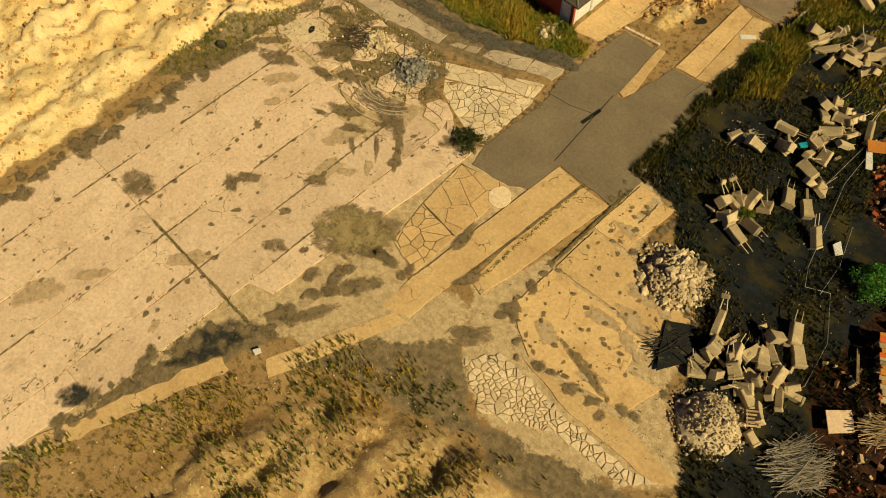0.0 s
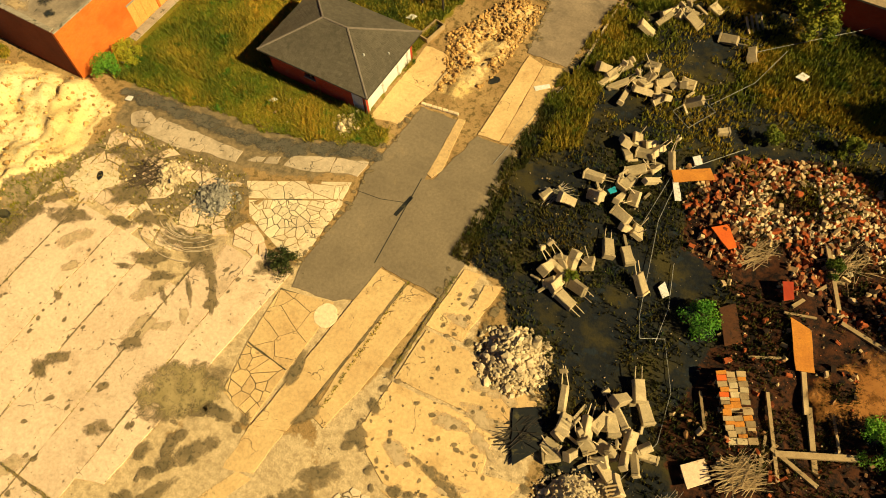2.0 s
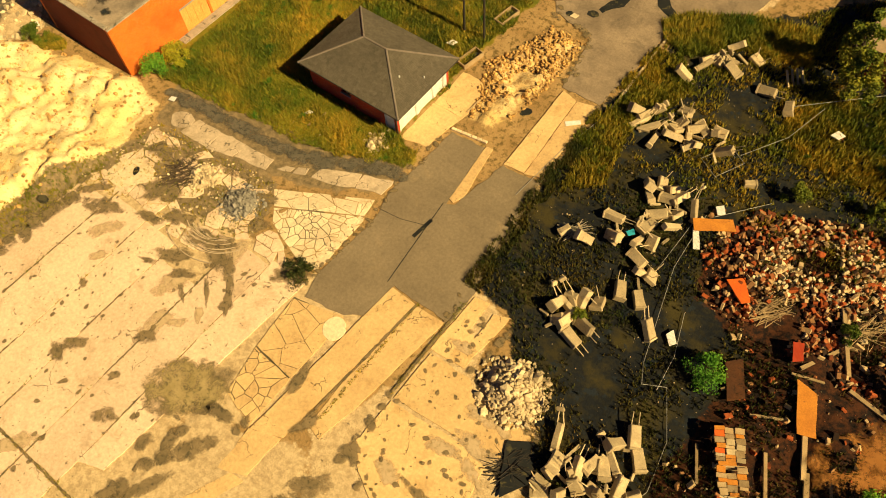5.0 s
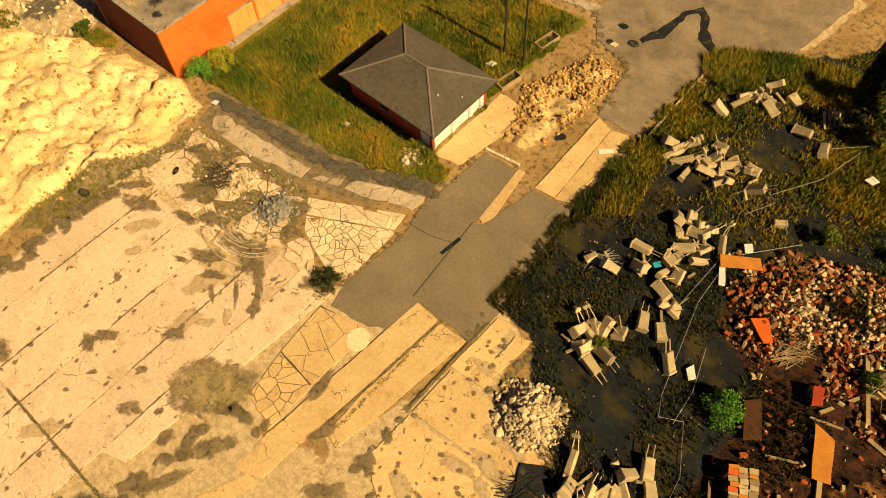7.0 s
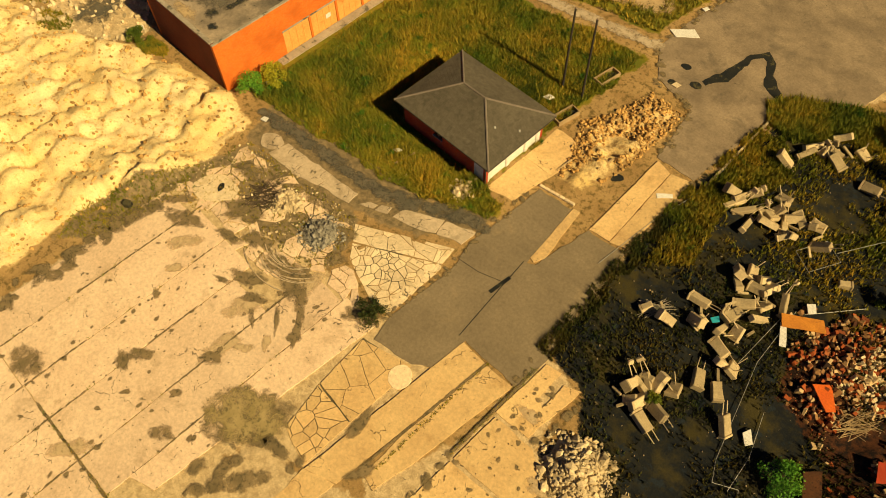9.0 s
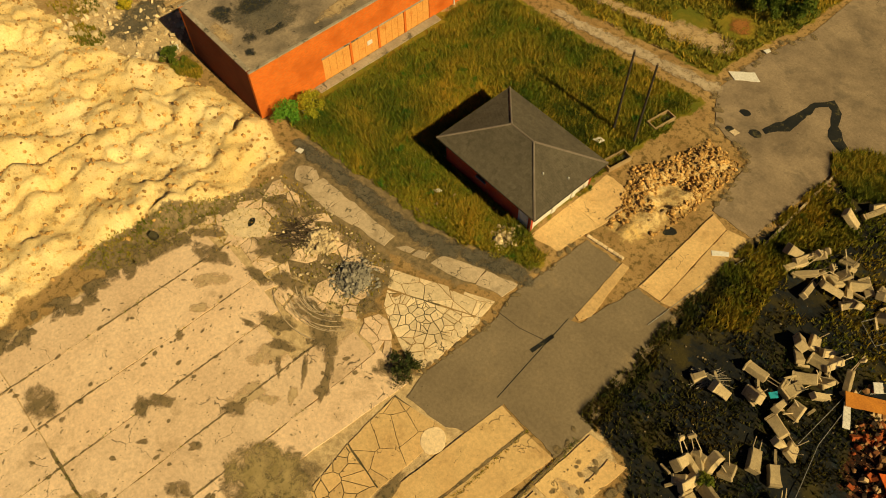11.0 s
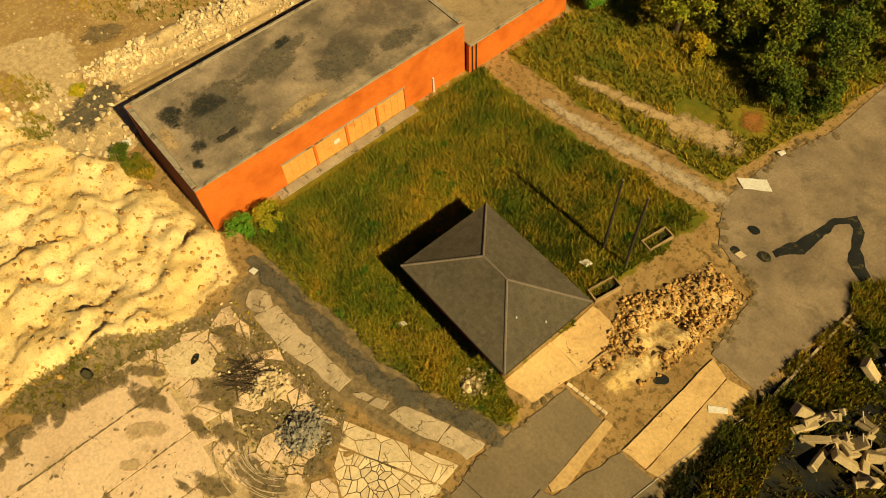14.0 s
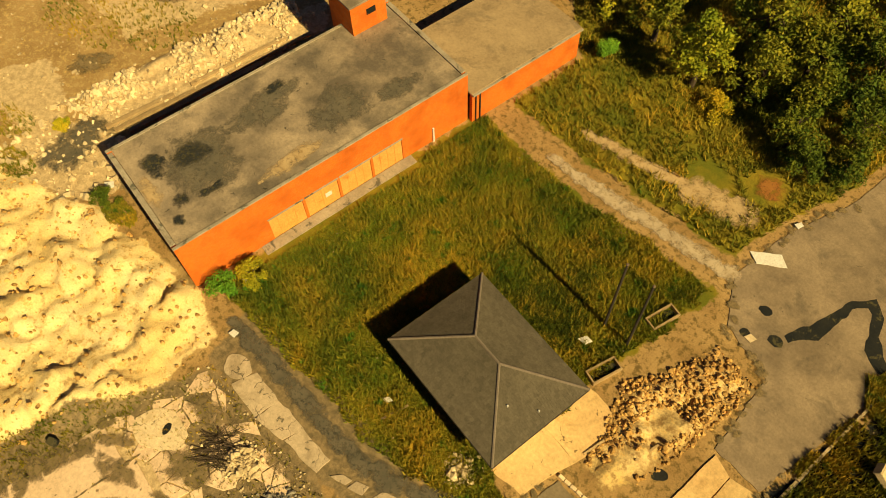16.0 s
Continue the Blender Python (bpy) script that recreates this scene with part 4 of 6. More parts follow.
    for line, spread in (([(-24, -40), (-24, -22), (-23.6, -7)], 0.8), ([(-8, -40), (-7.6, -27), (-4.4, -19), (-4.4, -13), (-1, -12.6)], 0.7),
                         ([(4.2, 0), (3.9, 8), (3.1, 13)], 0.35), ([(4.6, -6), (4.6, -10), (7.6, -11.4), (14, -10.2)], 0.5), ([(8, 2.4), (7.6, -1.6), (12.8, -2.4), (13.4, -5), (14.4, -7.4)], 0.45), ([(-4.9, 12), (-5, 5.6), (-4.5, 3), (-4.7, -3.4)], 0.3), ([(3.2, 13), (2.9, 20.6), (3.3, 29)], 0.3), ([(-1.3, 26.5), (-5.2, 27.4), (-7.4, 30.6), (-7.2, 36), (-6, 41)], 0.45), ([(-1.3, 26.4), (-0.4, 21)], 0.4)):
        for (ax, ay), (bx, by) in zip(line, line[1:]):
            for t in np.arange(0, 1, 0.5 / math.hypot(bx - ax, by - ay)):
                x, y = ax + (bx - ax) * t + r.normal(0, spread * 0.5), ay + (by - ay) * t + r.normal(0, spread * 0.5)
                s = spread * r.uniform(0.4, 1.2)
                edge.append((blob(x, y, s, s * 0.7, r.uniform(0, 3), x * 3 + y, 10, 0.6), 0.08 + 0.002 * r.random()))
    for jx in (-20.8, -17.25, -14.2, -10.65, -7.7):
        for y in np.arange(-40, -5, 0.55):
            if float(lattice(jx * 3, y * 0.6)) > 0.58 and inside(YARD, jx, y) > 0.5:
                edge.append((blob(jx, y, 0.08, 0.4, r.normal(0, 0.06), jx + y, 9, 0.5), 0.074))
    for x in np.arange(-15.4, -5.4, 0.5):
        edge.append((blob(x, -21.52, 0.5, 0.12, r.normal(0, 0.05), x, 9, 0.5), 0.074))
    for y in np.arange(-9, 0, 0.5):
        edge.append((blob(2.13 + 0.07 * y, y, 0.13, 0.5, 0, y, 9, 0.5), 0.082))
        edge.append((blob(4.55, y * 0.7 + 1, 0.14, 0.5, 0, y + 3, 9, 0.5), 0.082))
    films("edge_soil", edge, F_MUD, "dark weedy soil washed over the slab edges")
    arcs = Geo()
    for n in range(13):
        cx, cy, rad = -13.4 + r.normal(0, 0.25), -2.0 + r.normal(0, 0.25), 2.1 + 0.19 * n * r.uniform(0.6, 1.2)
        pts = [(cx + rad * math.cos(a), cy + rad * math.sin(a)) for a in np.linspace(r.uniform(-2.3, -1.6), r.uniform(-1.3, -0.5), 12)]
        for (ax, ay), (bx, by) in zip(pts, pts[1:]):
            k = Vector((ay - by, bx - ax)).normalized() * r.uniform(0.012, 0.04)
            arcs.prism([(ax - k.x, ay - k.y), (bx - k.x, by - k.y), (bx + k.x, by + k.y), (ax + k.x, ay + k.y)], 0.0, 0.096)
    arcs.thing("tyre_ridges", M_KERB, "pale curved tyre ridges in the mud", "tyre tracks", kind="stuff")


patches()


# ---- house ----
def build_house():
    house = empty("brick_house", pose(-11.8, 13.15, 0), "small red brick hut with grey hipped tile roof", "house")
    x0, x1, y0, y1, eave, top = -4.45, 4.1, -3.05, 3.1, 2.55, 4.12
    t = 0.25

    def wall(name, a, b, n_holes, mat, label=""):
        """One wall from a to b with openings (from, to, low, high) along it."""
        (ax, ay), (bx, by) = a, b
        long = math.hypot(bx - ax, by - ay)
        m = Matrix.Translation((ax, ay, 0)) @ Matrix.Rotation(math.atan2(by - ay, bx - ax), 4, "Z")
        line = [(0, -0.1)]
        for p, q, lo, hi in sorted(n_holes):
            if lo < 0:
                line += [(p, -0.1), (p, hi), (q, hi), (q, -0.1)]
            else:
                c = (p + q) / 2
                line += [(c, -0.1), (c, lo), (p, lo), (p, hi), (q, hi), (q, lo), (c + 0.002, lo), (c + 0.002, -0.1)]
        g = Geo().prism([*line, (long, -0.1), (long, eave), (0, eave)], 0, t)
        stand = m @ Matrix(((1, 0, 0, 0), (0, 0, 1, 0), (0, 1, 0, 0), (0, 0, 0, 1)))
        g.v = [tuple(stand @ Vector(v)) for v in g.v]
        g.f = [f[::-1] for f in g.f]
        return part(name, g, mat, house, label), m

    _, ms = wall("wall", (x0, y0), (x1, y0), [(3.2, 4.1, 1.2, 2.1), (7.35, 8.3, -0.1, 2.1)], M_REDBRICK)
    _, me = wall("wall", (x1, y0 + t + 0.003), (x1, y1 - t - 0.003), [(0.1, 2.0, -0.1, 2.15), (2.3, 4.0, -0.1, 2.15), (4.3, 5.3, -0.1, 2.15)], M_WHITE, "white painted front wall")
    wall("wall", (x1, y1), (x0, y1), [], M_REDBRICK)
    wall("wall", (x0, y1 - t - 0.003), (x0, y0 + t + 0.003), [], M_REDBRICK)

    def leaf(m, a, b, hi, mat, label):
        d = part("door", Geo().box(m @ pose((a + b) / 2, 0.12, hi / 2), b - a - 0.02, 0.06, hi, 0.01), mat, house, label)
        part("door_frame", Geo().box(m @ pose(a + 0.04, 0.06, hi / 2), 0.06, 0.08, hi).box(m @ pose(b - 0.04, 0.06, hi / 2), 0.06, 0.08, hi).box(m @ pose((a + b) / 2, 0.06, hi - 0.03), b - a - 0.16, 0.08, 0.06), M_WHITE, d)
        for z in (0.5, 1.0, 1.5):
            part("panel", Geo().box(m @ pose((a + b) / 2, 0.085, z), b - a - 0.3, 0.02, 0.36, 0.01), mat, d)
        part("handle", Geo().rod(m @ Vector((b - 0.2, 0.02, 1.0)), m @ Vector((b - 0.2, 0.09, 1.0)), 0.02), M_STEEL, d)

    leaf(ms, 7.35, 8.3, 2.1, M_WHITE, "white boarded door")
    for a, b in ((0.1, 2.0), (2.3, 4.0), (4.3, 5.3)):
        leaf(me, a, b, 2.15, M_WHITE, "white painted double door")
    w = part("window", Geo().box(ms @ pose(3.65, 0.14, 1.65), 0.88, 0.03, 0.88), M_GLASS, house, "dark window")
    part("window_frame", Geo().box(ms @ pose(3.65, 0.1, 1.65), 0.05, 0.05, 0.86).box(ms @ pose(3.65, 0.1, 2.07), 0.88, 0.05, 0.05), M_TIMBER, w)
    part("window_sill", Geo().box(ms @ pose(3.65, -0.02, 1.17), 1.0, 0.16, 0.06), M_COPING, w)
    ex0, ex1, ey0, ey1, ez = -4.85, 4.8, -3.6, 3.6, 2.62
    ra, rb = Vector((-1.3, 0.15, top)), Vector((0.85, 0.15, top))
    c = [Vector((ex0, ey0, ez)), Vector((ex1, ey0, ez)), Vector((ex1, ey1, ez)), Vector((ex0, ey1, ez))]
    base = Geo().face_set([*c, ra, rb, *[p - Vector((0, 0, 0.12)) for p in c]], [(0, 1, 5, 4), (1, 2, 5), (2, 3, 4, 5), (3, 0, 4), (6, 7, 1, 0), (7, 8, 2, 1), (8, 9, 3, 2), (9, 6, 0, 3), (9, 8, 7, 6)])
    roof = part("roof", base, M_ROOFTILE, house, "grey hipped tile roof")

    def tiles(p, q, u, v):
        """Lapped tiles on the face from eave p-q up to the ridge q-side u, v."""
        along = (q - p).normalized()
        normal = (q - p).cross(v - p).normalized()
        up = normal.cross(along)
        flat = [(0, 0), ((q - p).length, 0), ((u - p).dot(along), (u - p).dot(up)), ((v - p).dot(along), (v - p).dot(up))]
        if (u - v).length < 1e-4:
            flat.pop()
        g, row, rise = Geo(), 0, 0.24
        tall = max(f[1] for f in flat)
        while row * rise < tall:
            for n in range(int((q - p).length / 0.3) + 2):
                s, w2 = n * 0.3 - (0.15 if row % 2 else 0), row * rise
                cell = [(s + 0.006, w2), (s + 0.294, w2), (s + 0.294, w2 + rise + 0.03), (s + 0.006, w2 + rise + 0.03)]
                for (ax, ay), (bx, by) in zip(flat, [*flat[1:], flat[0]]):
                    cell = clip(cell, ax, ay, by - ay, ax - bx) if cell else cell
                if len(cell) > 2:
                    lift = [0.03 - 0.024 * (b - w2) / rise for _, b in cell]
                    vs = [p + along * a + up * b + normal * (k + 0.004) for (a, b), k in zip(cell, lift)]
                    vs += [p + along * a + up * b + normal * -0.005 for a, b in cell]
                    m = len(cell)
                    g.face_set(vs, [tuple(range(m))] + [(i + m, (i + 1) % m + m, (i + 1) % m, i) for i in range(m)])
            row += 1
        return part("tiles", g, M_ROOFTILE, roof, kind="stuff")

    tiles(c[0], c[1], rb, ra)
    tiles(c[1], c[2], rb, rb)
    tiles(c[2], c[3], ra, rb)
    tiles(c[3], c[0], ra, ra)
    for a, b in ((c[0], ra), (c[1], rb), (c[2], rb), (c[3], ra), (ra, rb)):
        part("ridge_cap", Geo().rod(a + Vector((0, 0, 0.01)), b + Vector((0, 0, 0.02)), 0.085, 7), M_RIDGE, roof)
    for a, b in zip(c, [*c[1:], c[0]]):
        part("gutter", Geo().rod(a - Vector((0, 0, 0.06)), b - Vector((0, 0, 0.06)), 0.05, 6), M_POLE, roof)
    part("downpipe", Geo().rod((x1 + 0.02, y0 - 0.06, 0), (x1 + 0.02, y0 - 0.06, 2.5), 0.05), M_POLE, house)
    for s, h in ((0.62, 0.03), (0.66, 0.08)):
        for k in (0, 1):
            px, py = 2.2 + k * 1.2 + s, -0.9 + k * 1.3
            z = ez + (top - ez) * (ex1 - px) / (ex1 - rb.x)
            part("vent", Geo().rod((px, py, z), (px, py, z + h + 0.1), 0.05, 6), M_WHITE, roof)
    return house


build_house()


# ---- brick building ----
def build_block():
    b = empty("brick_workshop", pose(-33.45, 13.75, 0), "long flat-roofed orange brick workshop with boarded doors", "building")
    hx, hy, h, t = 4.85, 11.45, 4.75, 0.3
    doors = ((-5.4, -2.75), (-2.55, 0.05), (0.25, 2.8), (3.0, 5.5))
    line = [(-hy, -0.3)]
    for p, q in doors:
        line += [(p, -0.3), (p, 2.25), (q, 2.25), (q, -0.3)]
    g = Geo().prism([*line, (hy, -0.3), (hy, h), (-hy, h)], hx - t, hx)
    g.v = [(z, x, y) for x, y, z in g.v]
    part("wall", g, M_BRICK, b)
    # the south end wall takes a much darker maroon brick than the rest
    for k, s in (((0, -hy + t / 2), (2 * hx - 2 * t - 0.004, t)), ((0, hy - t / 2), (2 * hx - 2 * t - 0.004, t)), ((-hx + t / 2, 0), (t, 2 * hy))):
        part("wall", Geo().box(pose(*k, h / 2 - 0.15), *s, h + 0.3), M_BRICK if k[1] >= 0 else M_MAROONBRICK, b)
    r = part("roof", Geo().box(pose(0, 0, h - 0.02), 2 * hx - 0.33, 2 * hy - 2 * t - 0.11, 0.09), M_FELT, b, "stained grey felt flat roof")
    for k, s in (((hx - 0.07, 0), (0.18, 2 * hy + 0.06)), ((-hx + 0.07, 0), (0.18, 2 * hy + 0.06)), ((0, -hy + t / 2), (2 * hx - 2 * t - 0.1, t + 0.06)), ((0, hy - t / 2), (2 * hx - 2 * t - 0.1, t + 0.06))):
        part("coping", Geo().box(pose(*k, h + 0.06), *s, 0.12, 0.02), M_COPING, b)
    for n, (mat, x, y, rx, ry, label) in enumerate(((F_SOOT, -33.2, 7.0, 3.6, 3.5, "grey soot film on the felt roof"), (F_SOOT, -35.2, 12.6, 1.6, 3.4, "grey soot film on the felt roof"), (F_SOOT, -32.0, 16.4, 2.2, 2.4, "grey soot film on the felt roof"), (F_SOOT, -30.6, 20.6, 0.9, 2.2, "grey soot film on the felt roof"),
                                                   (F_PALE, -33.4, 3.2, 1.5, 0.6, "pale dust patch on the felt roof"), (F_PALE, -30.0, 11.4, 0.7, 2.6, "pale dust patch on the felt roof"),
                                                   (F_ASH, -35.2, 4.3, 1.2, 0.9, "black damp stain on the felt roof"), (F_ASH, -34.5, 6.7, 1.2, 1.4, "black damp stain on the felt roof"), (F_ASH, -31.7, 4.5, 0.6, 0.8, "black damp stain on the felt roof"), (F_ASH, -31.2, 6.3, 0.4, 0.9, "black damp stain on the felt roof"), (F_ASH, -30.4, 3.6, 0.5, 0.5, "black damp stain on the felt roof"), (F_ASH, -36.2, 14.3, 0.6, 1.2, "black damp stain on the felt roof"))):
        films("roof_stain", [(blob(x, y, rx, ry, 0.1, n * 2.3, 36, 0.55), h + 0.031 + 0.002 * n)], mat, label)
    for a, z in doors:
        d = part("door", Geo().box(pose(hx - 0.1, (a + z) / 2, 1.12), 0.06, z - a - 0.02, 2.26, 0.01), M_DOOR, b, "faded orange boarded door")
        part("lintel", Geo().box(pose(hx + 0.01, (a + z) / 2, 2.32), 0.06, z - a + 0.1, 0.14), M_COPING, d)
        for s in range(1, 4):
            part("batten", Geo().box(pose(hx - 0.055, a + (z - a) * s / 4, 1.1), 0.03, 0.06, 2.16), M_DOOR, d)
    part("notice", Geo().box(pose(hx - 0.04, -0.8, 1.2), 0.03, 0.5, 0.4), M_WHITE, b, "small white notice")
    part("plinth", Geo().box(pose(hx + 0.43, -0.2, 0.02), 0.8, 12.6, 0.16, 0.03), M_COPING, b, "concrete apron strip")
    part("pipe", Geo().rod((hx + 0.08, 8.2, 0), (hx + 0.08, 8.2, 1.5), 0.08), M_WHITE, b)
    a = empty("brick_annex", pose(-31.9, 30.6, 0), "low flat-roofed orange brick annex beside the workshop", "building")
    g = Geo().box(pose(3.55, 0, 1.4), 0.3, 10.6, 3.1)
    part("wall", g, M_BRICK, a)
    part("wall", Geo().box(pose(-3.55, 0, 1.4), 0.3, 10.6, 3.1), M_BRICK, a)
    part("wall", Geo().box(pose(0, 5.15, 1.4), 6.79, 0.3, 3.1), M_BRICK, a)
    r = part("roof", Geo().box(pose(0, 0, 3.0), 7.5, 10.75, 0.16, 0.03), M_FELT2, a, "dusty felt flat roof")
    part("gutter", Geo().box(pose(3.84, 0, 2.96), 0.14, 10.7, 0.14), M_COPING, r)
    for y in (-5.0, -4.6):
        part("downpipe", Geo().rod((3.78, y, 0), (3.78, y, 2.9), 0.05), M_POLE, a)
    w = empty("brick_tower", pose(-38.2, 22.6, 0), "square orange brick tower behind the workshop", "building")
    for k, s in (((1.35, 0), (0.3, 3.0)), ((-1.35, 0), (0.3, 3.0)), ((0, 1.35), (2.39, 0.3)), ((0, -1.35), (2.39, 0.3))):
        part("wall", Geo().box(pose(*k, 3.6), *s, 7.4), M_BRICK, w)
    part("roof", Geo().box(pose(0, 0, 7.36), 3.2, 3.2, 0.14, 0.03), M_FELT, w)
    part("window", Geo().box(pose(1.51, 0.2, 6.3), 0.03, 0.8, 0.5), M_GLASS, w)
    return b


build_block()


# ---- rubble piles ----
ROCK_DATA = [Geo().face_set(v, f).mesh("stone", M_STONE) for v, f in ROCKS[:6]]


GREY_DATA = [Geo().face_set(v, f).mesh("stone", M_GREYSTONE) for v, f in ROCKS[:6]]


def rubble_pile(x, y, rad, tall, count, size, label, seed, mats=None):
    """A heap: a stony core, large stones as pieces, small ones joined."""
    r = np.random.default_rng(seed)
    base = float(height(x, y))
    pile = empty("rubble_pile", pose(x, y, base), label, "rubble", "rubble piles")
    core, rings = Geo(), 7
    pts = [[(rad * (1 - k / rings) * (0.9 + 0.25 * r.random()) * math.cos(a), rad * (1 - k / rings) * (0.9 + 0.25 * r.random()) * math.sin(a), tall * 0.85 * (1 - (1 - k / rings) ** 1.7) - 0.05) for a in np.linspace(0, 6.283, 17)[:-1]] for k in range(rings)]
    core.face_set([p for row in pts for p in row] + [(0, 0, tall * 0.85)], [(k * 16 + i, k * 16 + (i + 1) % 16, (k + 1) * 16 + (i + 1) % 16, (k + 1) * 16 + i) for k in range(rings - 1) for i in range(16)] + [((rings - 1) * 16 + i, (rings - 1) * 16 + (i + 1) % 16, rings * 16) for i in range(16)])
    part("core", core, mats or M_STONE, pile)

    def spot():
        a, d = r.uniform(0, 6.28), rad * 1.22 * r.random() ** 0.6
        d *= 0.85 + 0.3 * float(lattice(math.cos(a) * 2 + seed, math.sin(a) * 2))
        return d * math.cos(a), d * math.sin(a), tall * 0.85 * max(0.0, 1 - (d / rad) ** 1.7)

    for _ in range(count):
        ob = part("stone", (GREY_DATA if mats else ROCK_DATA)[r.integers(6)], None, pile)
        px, py, pz = spot()
        s = size * (0.45 + 1.5 * r.random() ** 2)
        ob.matrix_basis = Matrix.LocRotScale((px, py, pz + 0.12 * s), Euler(r.uniform(0, 6.28, 3)), (s, s, s * 0.8))
    small = [spot() for _ in range(count * 4)]
    part("gravel", scatter(small, r.uniform(0.3, 0.75, len(small)) * size, seed, 0.3), mats or M_STONE, pile, kind="stuff")


rubble_pile(10.4, -1.2, 1.95, 1.25, 150, 0.42, "pale heap of broken concrete rubble by the slabs", 21)
rubble_pile(17.2, -7.1, 1.85, 1.5, 150, 0.26, "pale heap of fine stone rubble by the blocks", 22)
rubble_pile(-16.7, -1.2, 1.0, 0.5, 60, 0.36, "small white heap of broken concrete in mud", 23)
rubble_pile(-12.9, -1.2, 1.35, 0.55, 110, 0.24, "grey heap of broken stone beside cracked paving", 24, M_GREYSTONE)
rubble_pile(-8.4, 8.6, 1.0, 0.3, 40, 0.26, "low heap of pale stones by the hut corner", 25)


# ---- cast concrete foundation blocks ----
def block(kind):
    """A cast block; some still carry bent rods and the cap that they held."""
    r = np.random.default_rng(60 + kind)
    long, wide, thick = ((1.3, 0.72, 0.42), (1.1, 0.66, 0.5), (0.9, 0.8, 0.3), (1.5, 0.42, 0.36), (0.75, 0.5, 0.42))[kind]
    thing = empty("foundation_block", Matrix(), "weathered cast concrete foundation block lying on dark ground", "concrete block", "scattered foundation blocks")
    x, y = long / 2, wide / 2
    g = Geo().prism(worn_outline([(-x, -y), (x, -y * 0.88), (x, y * 0.88), (-x, y)], 0.3, 0.045, kind * 5.0), 0, thick, 0.045)
    part("body", g, M_BLOCK, thing)
    part("collar", Geo().box(pose(-x - 0.06, 0, thick / 2), 0.14, wide * 1.12, thick * 1.1, 0.04), M_BLOCK, thing)
    if kind in (0, 3):
        tip = Vector((x + 0.75, r.uniform(-0.2, 0.2), thick + r.uniform(-0.1, 0.35)))
        for s in (-0.22, 0.22):
            part("rod", Geo().rod((x - 0.05, s, thick * 0.6), tip + Vector((0.1 * kind, s * (0.9 if kind == 0 else 0.3), 0)), 0.03, 5), M_STONE, thing)
        if kind == 3:
            part("cap", Geo().box(Matrix.Translation(tip) @ pose(0, 0, 0, 12, 20, 15), 0.16, 0.5, 0.3, 0.04), M_BLOCK, thing)
    if kind == 2:
        for s in (-0.25, 0.25):
            part("rod", Geo().rod((s, 0, thick - 0.05), (s * 2.2, 0.1, thick + 0.8), 0.03, 5), M_STONE, thing)
    return thing


BLOCKS = [block(k) for k in range(5)]
for n, ob in enumerate(BLOCKS):
    ob.matrix_basis = pose((18.4, 17.9, 14.6, 19.3, 15.0)[n], (-0.4, -4.6, -4.8, -2.7, 20.6)[n], float(height(17, -2)) + 0.02, 4, 3, 130 + 20 * n)

UPPER = [(6.5, 26.8, 5, 0), (7.3, 28.7, 60, 3), (8.7, 31.6, 10, 1), (10.4, 31.4, -10, 2), (12.4, 29, 0, 0), (14.4, 28.3, 100, 1), (5.3, 21.8, 30, 1), (6.2, 21.2, 75, 3), (6.9, 22.9, 40, 4)]
UPPER2 = [(8.8, 21.1, 15, 0), (8.5, 23.9, -15, 2), (10.3, 23.1, -20, 1), (10.5, 21.2, 60, 4), (11.4, 23.5, 0, 2), (12.5, 21.9, 5, 0), (7.7, 20.2, 80, 3), (8.3, 29.7, 100, 4), (9.6, 22, 120, 3)]
MIDDLE = [(8.1, 10.2, 20, 1), (9.0, 12.8, -10, 0), (9.9, 11.5, -10, 1), (10.9, 13.4, 10, 2), (11.2, 14.8, 30, 0), (11.8, 16.7, 60, 0), (12.4, 14.3, 70, 3), (11.9, 11, -15, 0), (12.0, 12.6, 95, 2), (11, 17.2, 40, 4), (6.9, 10.1, 75, 4)]
LOWMID = [(12, 8.3, 125, 0), (12.5, 9.9, 30, 4), (13.3, 8.5, 125, 1), (14.7, 6.9, 130, 0), (11.5, 6.7, 110, 2), (11.7, 4.9, -15, 0), (11.3, 3.7, -20, 0), (9.3, 4.9, 70, 1), (10.2, 5.9, 150, 3), (10.1, 4.4, 40, 4), (13.1, 10.3, 100, 2)]
LOWER = [(14.1, -1.9, 100, 3), (15.8, -2.9, 120, 0), (16.9, -0.6, 60, 1), (17.5, 0.6, 120, 0), (16.3, -3.7, 150, 2), (17.1, -2.0, 110, 0), (18.2, -2.3, 110, 1), (19.1, -3.2, 120, 3), (15.7, -4.7, 60, 4), (15, -5.2, 20, 2), (17.5, -4.2, 40, 2), (18.8, -4.9, 130, 1), (19.2, -6.2, 160, 4), (14.7, -3.6, 70, 1)]
BARS = [(7.6, 22.0), (8.0, 21.6), (9.2, 22.6), (9.6, 21.4), (10, 22.2), (11.8, 22.6), (12, 21.2), (6.7, 20.6), (8.8, 30.2), (9.4, 31), (10.6, 15.4), (11.6, 15.6), (12.2, 16), (10.4, 14), (9.6, 12.2), (11.2, 12), (12.6, 13.2), (7.6, 10.8), (9.6, 5.6), (10.6, 5.2), (9.0, 4.2), (9.8, 3.8), (12.8, 9.4), (14.6, -2.8), (15.2, -2.2), (16.2, -2.4), (17.8, -0.2), (18.6, -1.2), (15.4, -3.8), (16.8, -4.6), (18.2, -5.4), (17.0, -1.4)]
extra = np.random.default_rng(8)
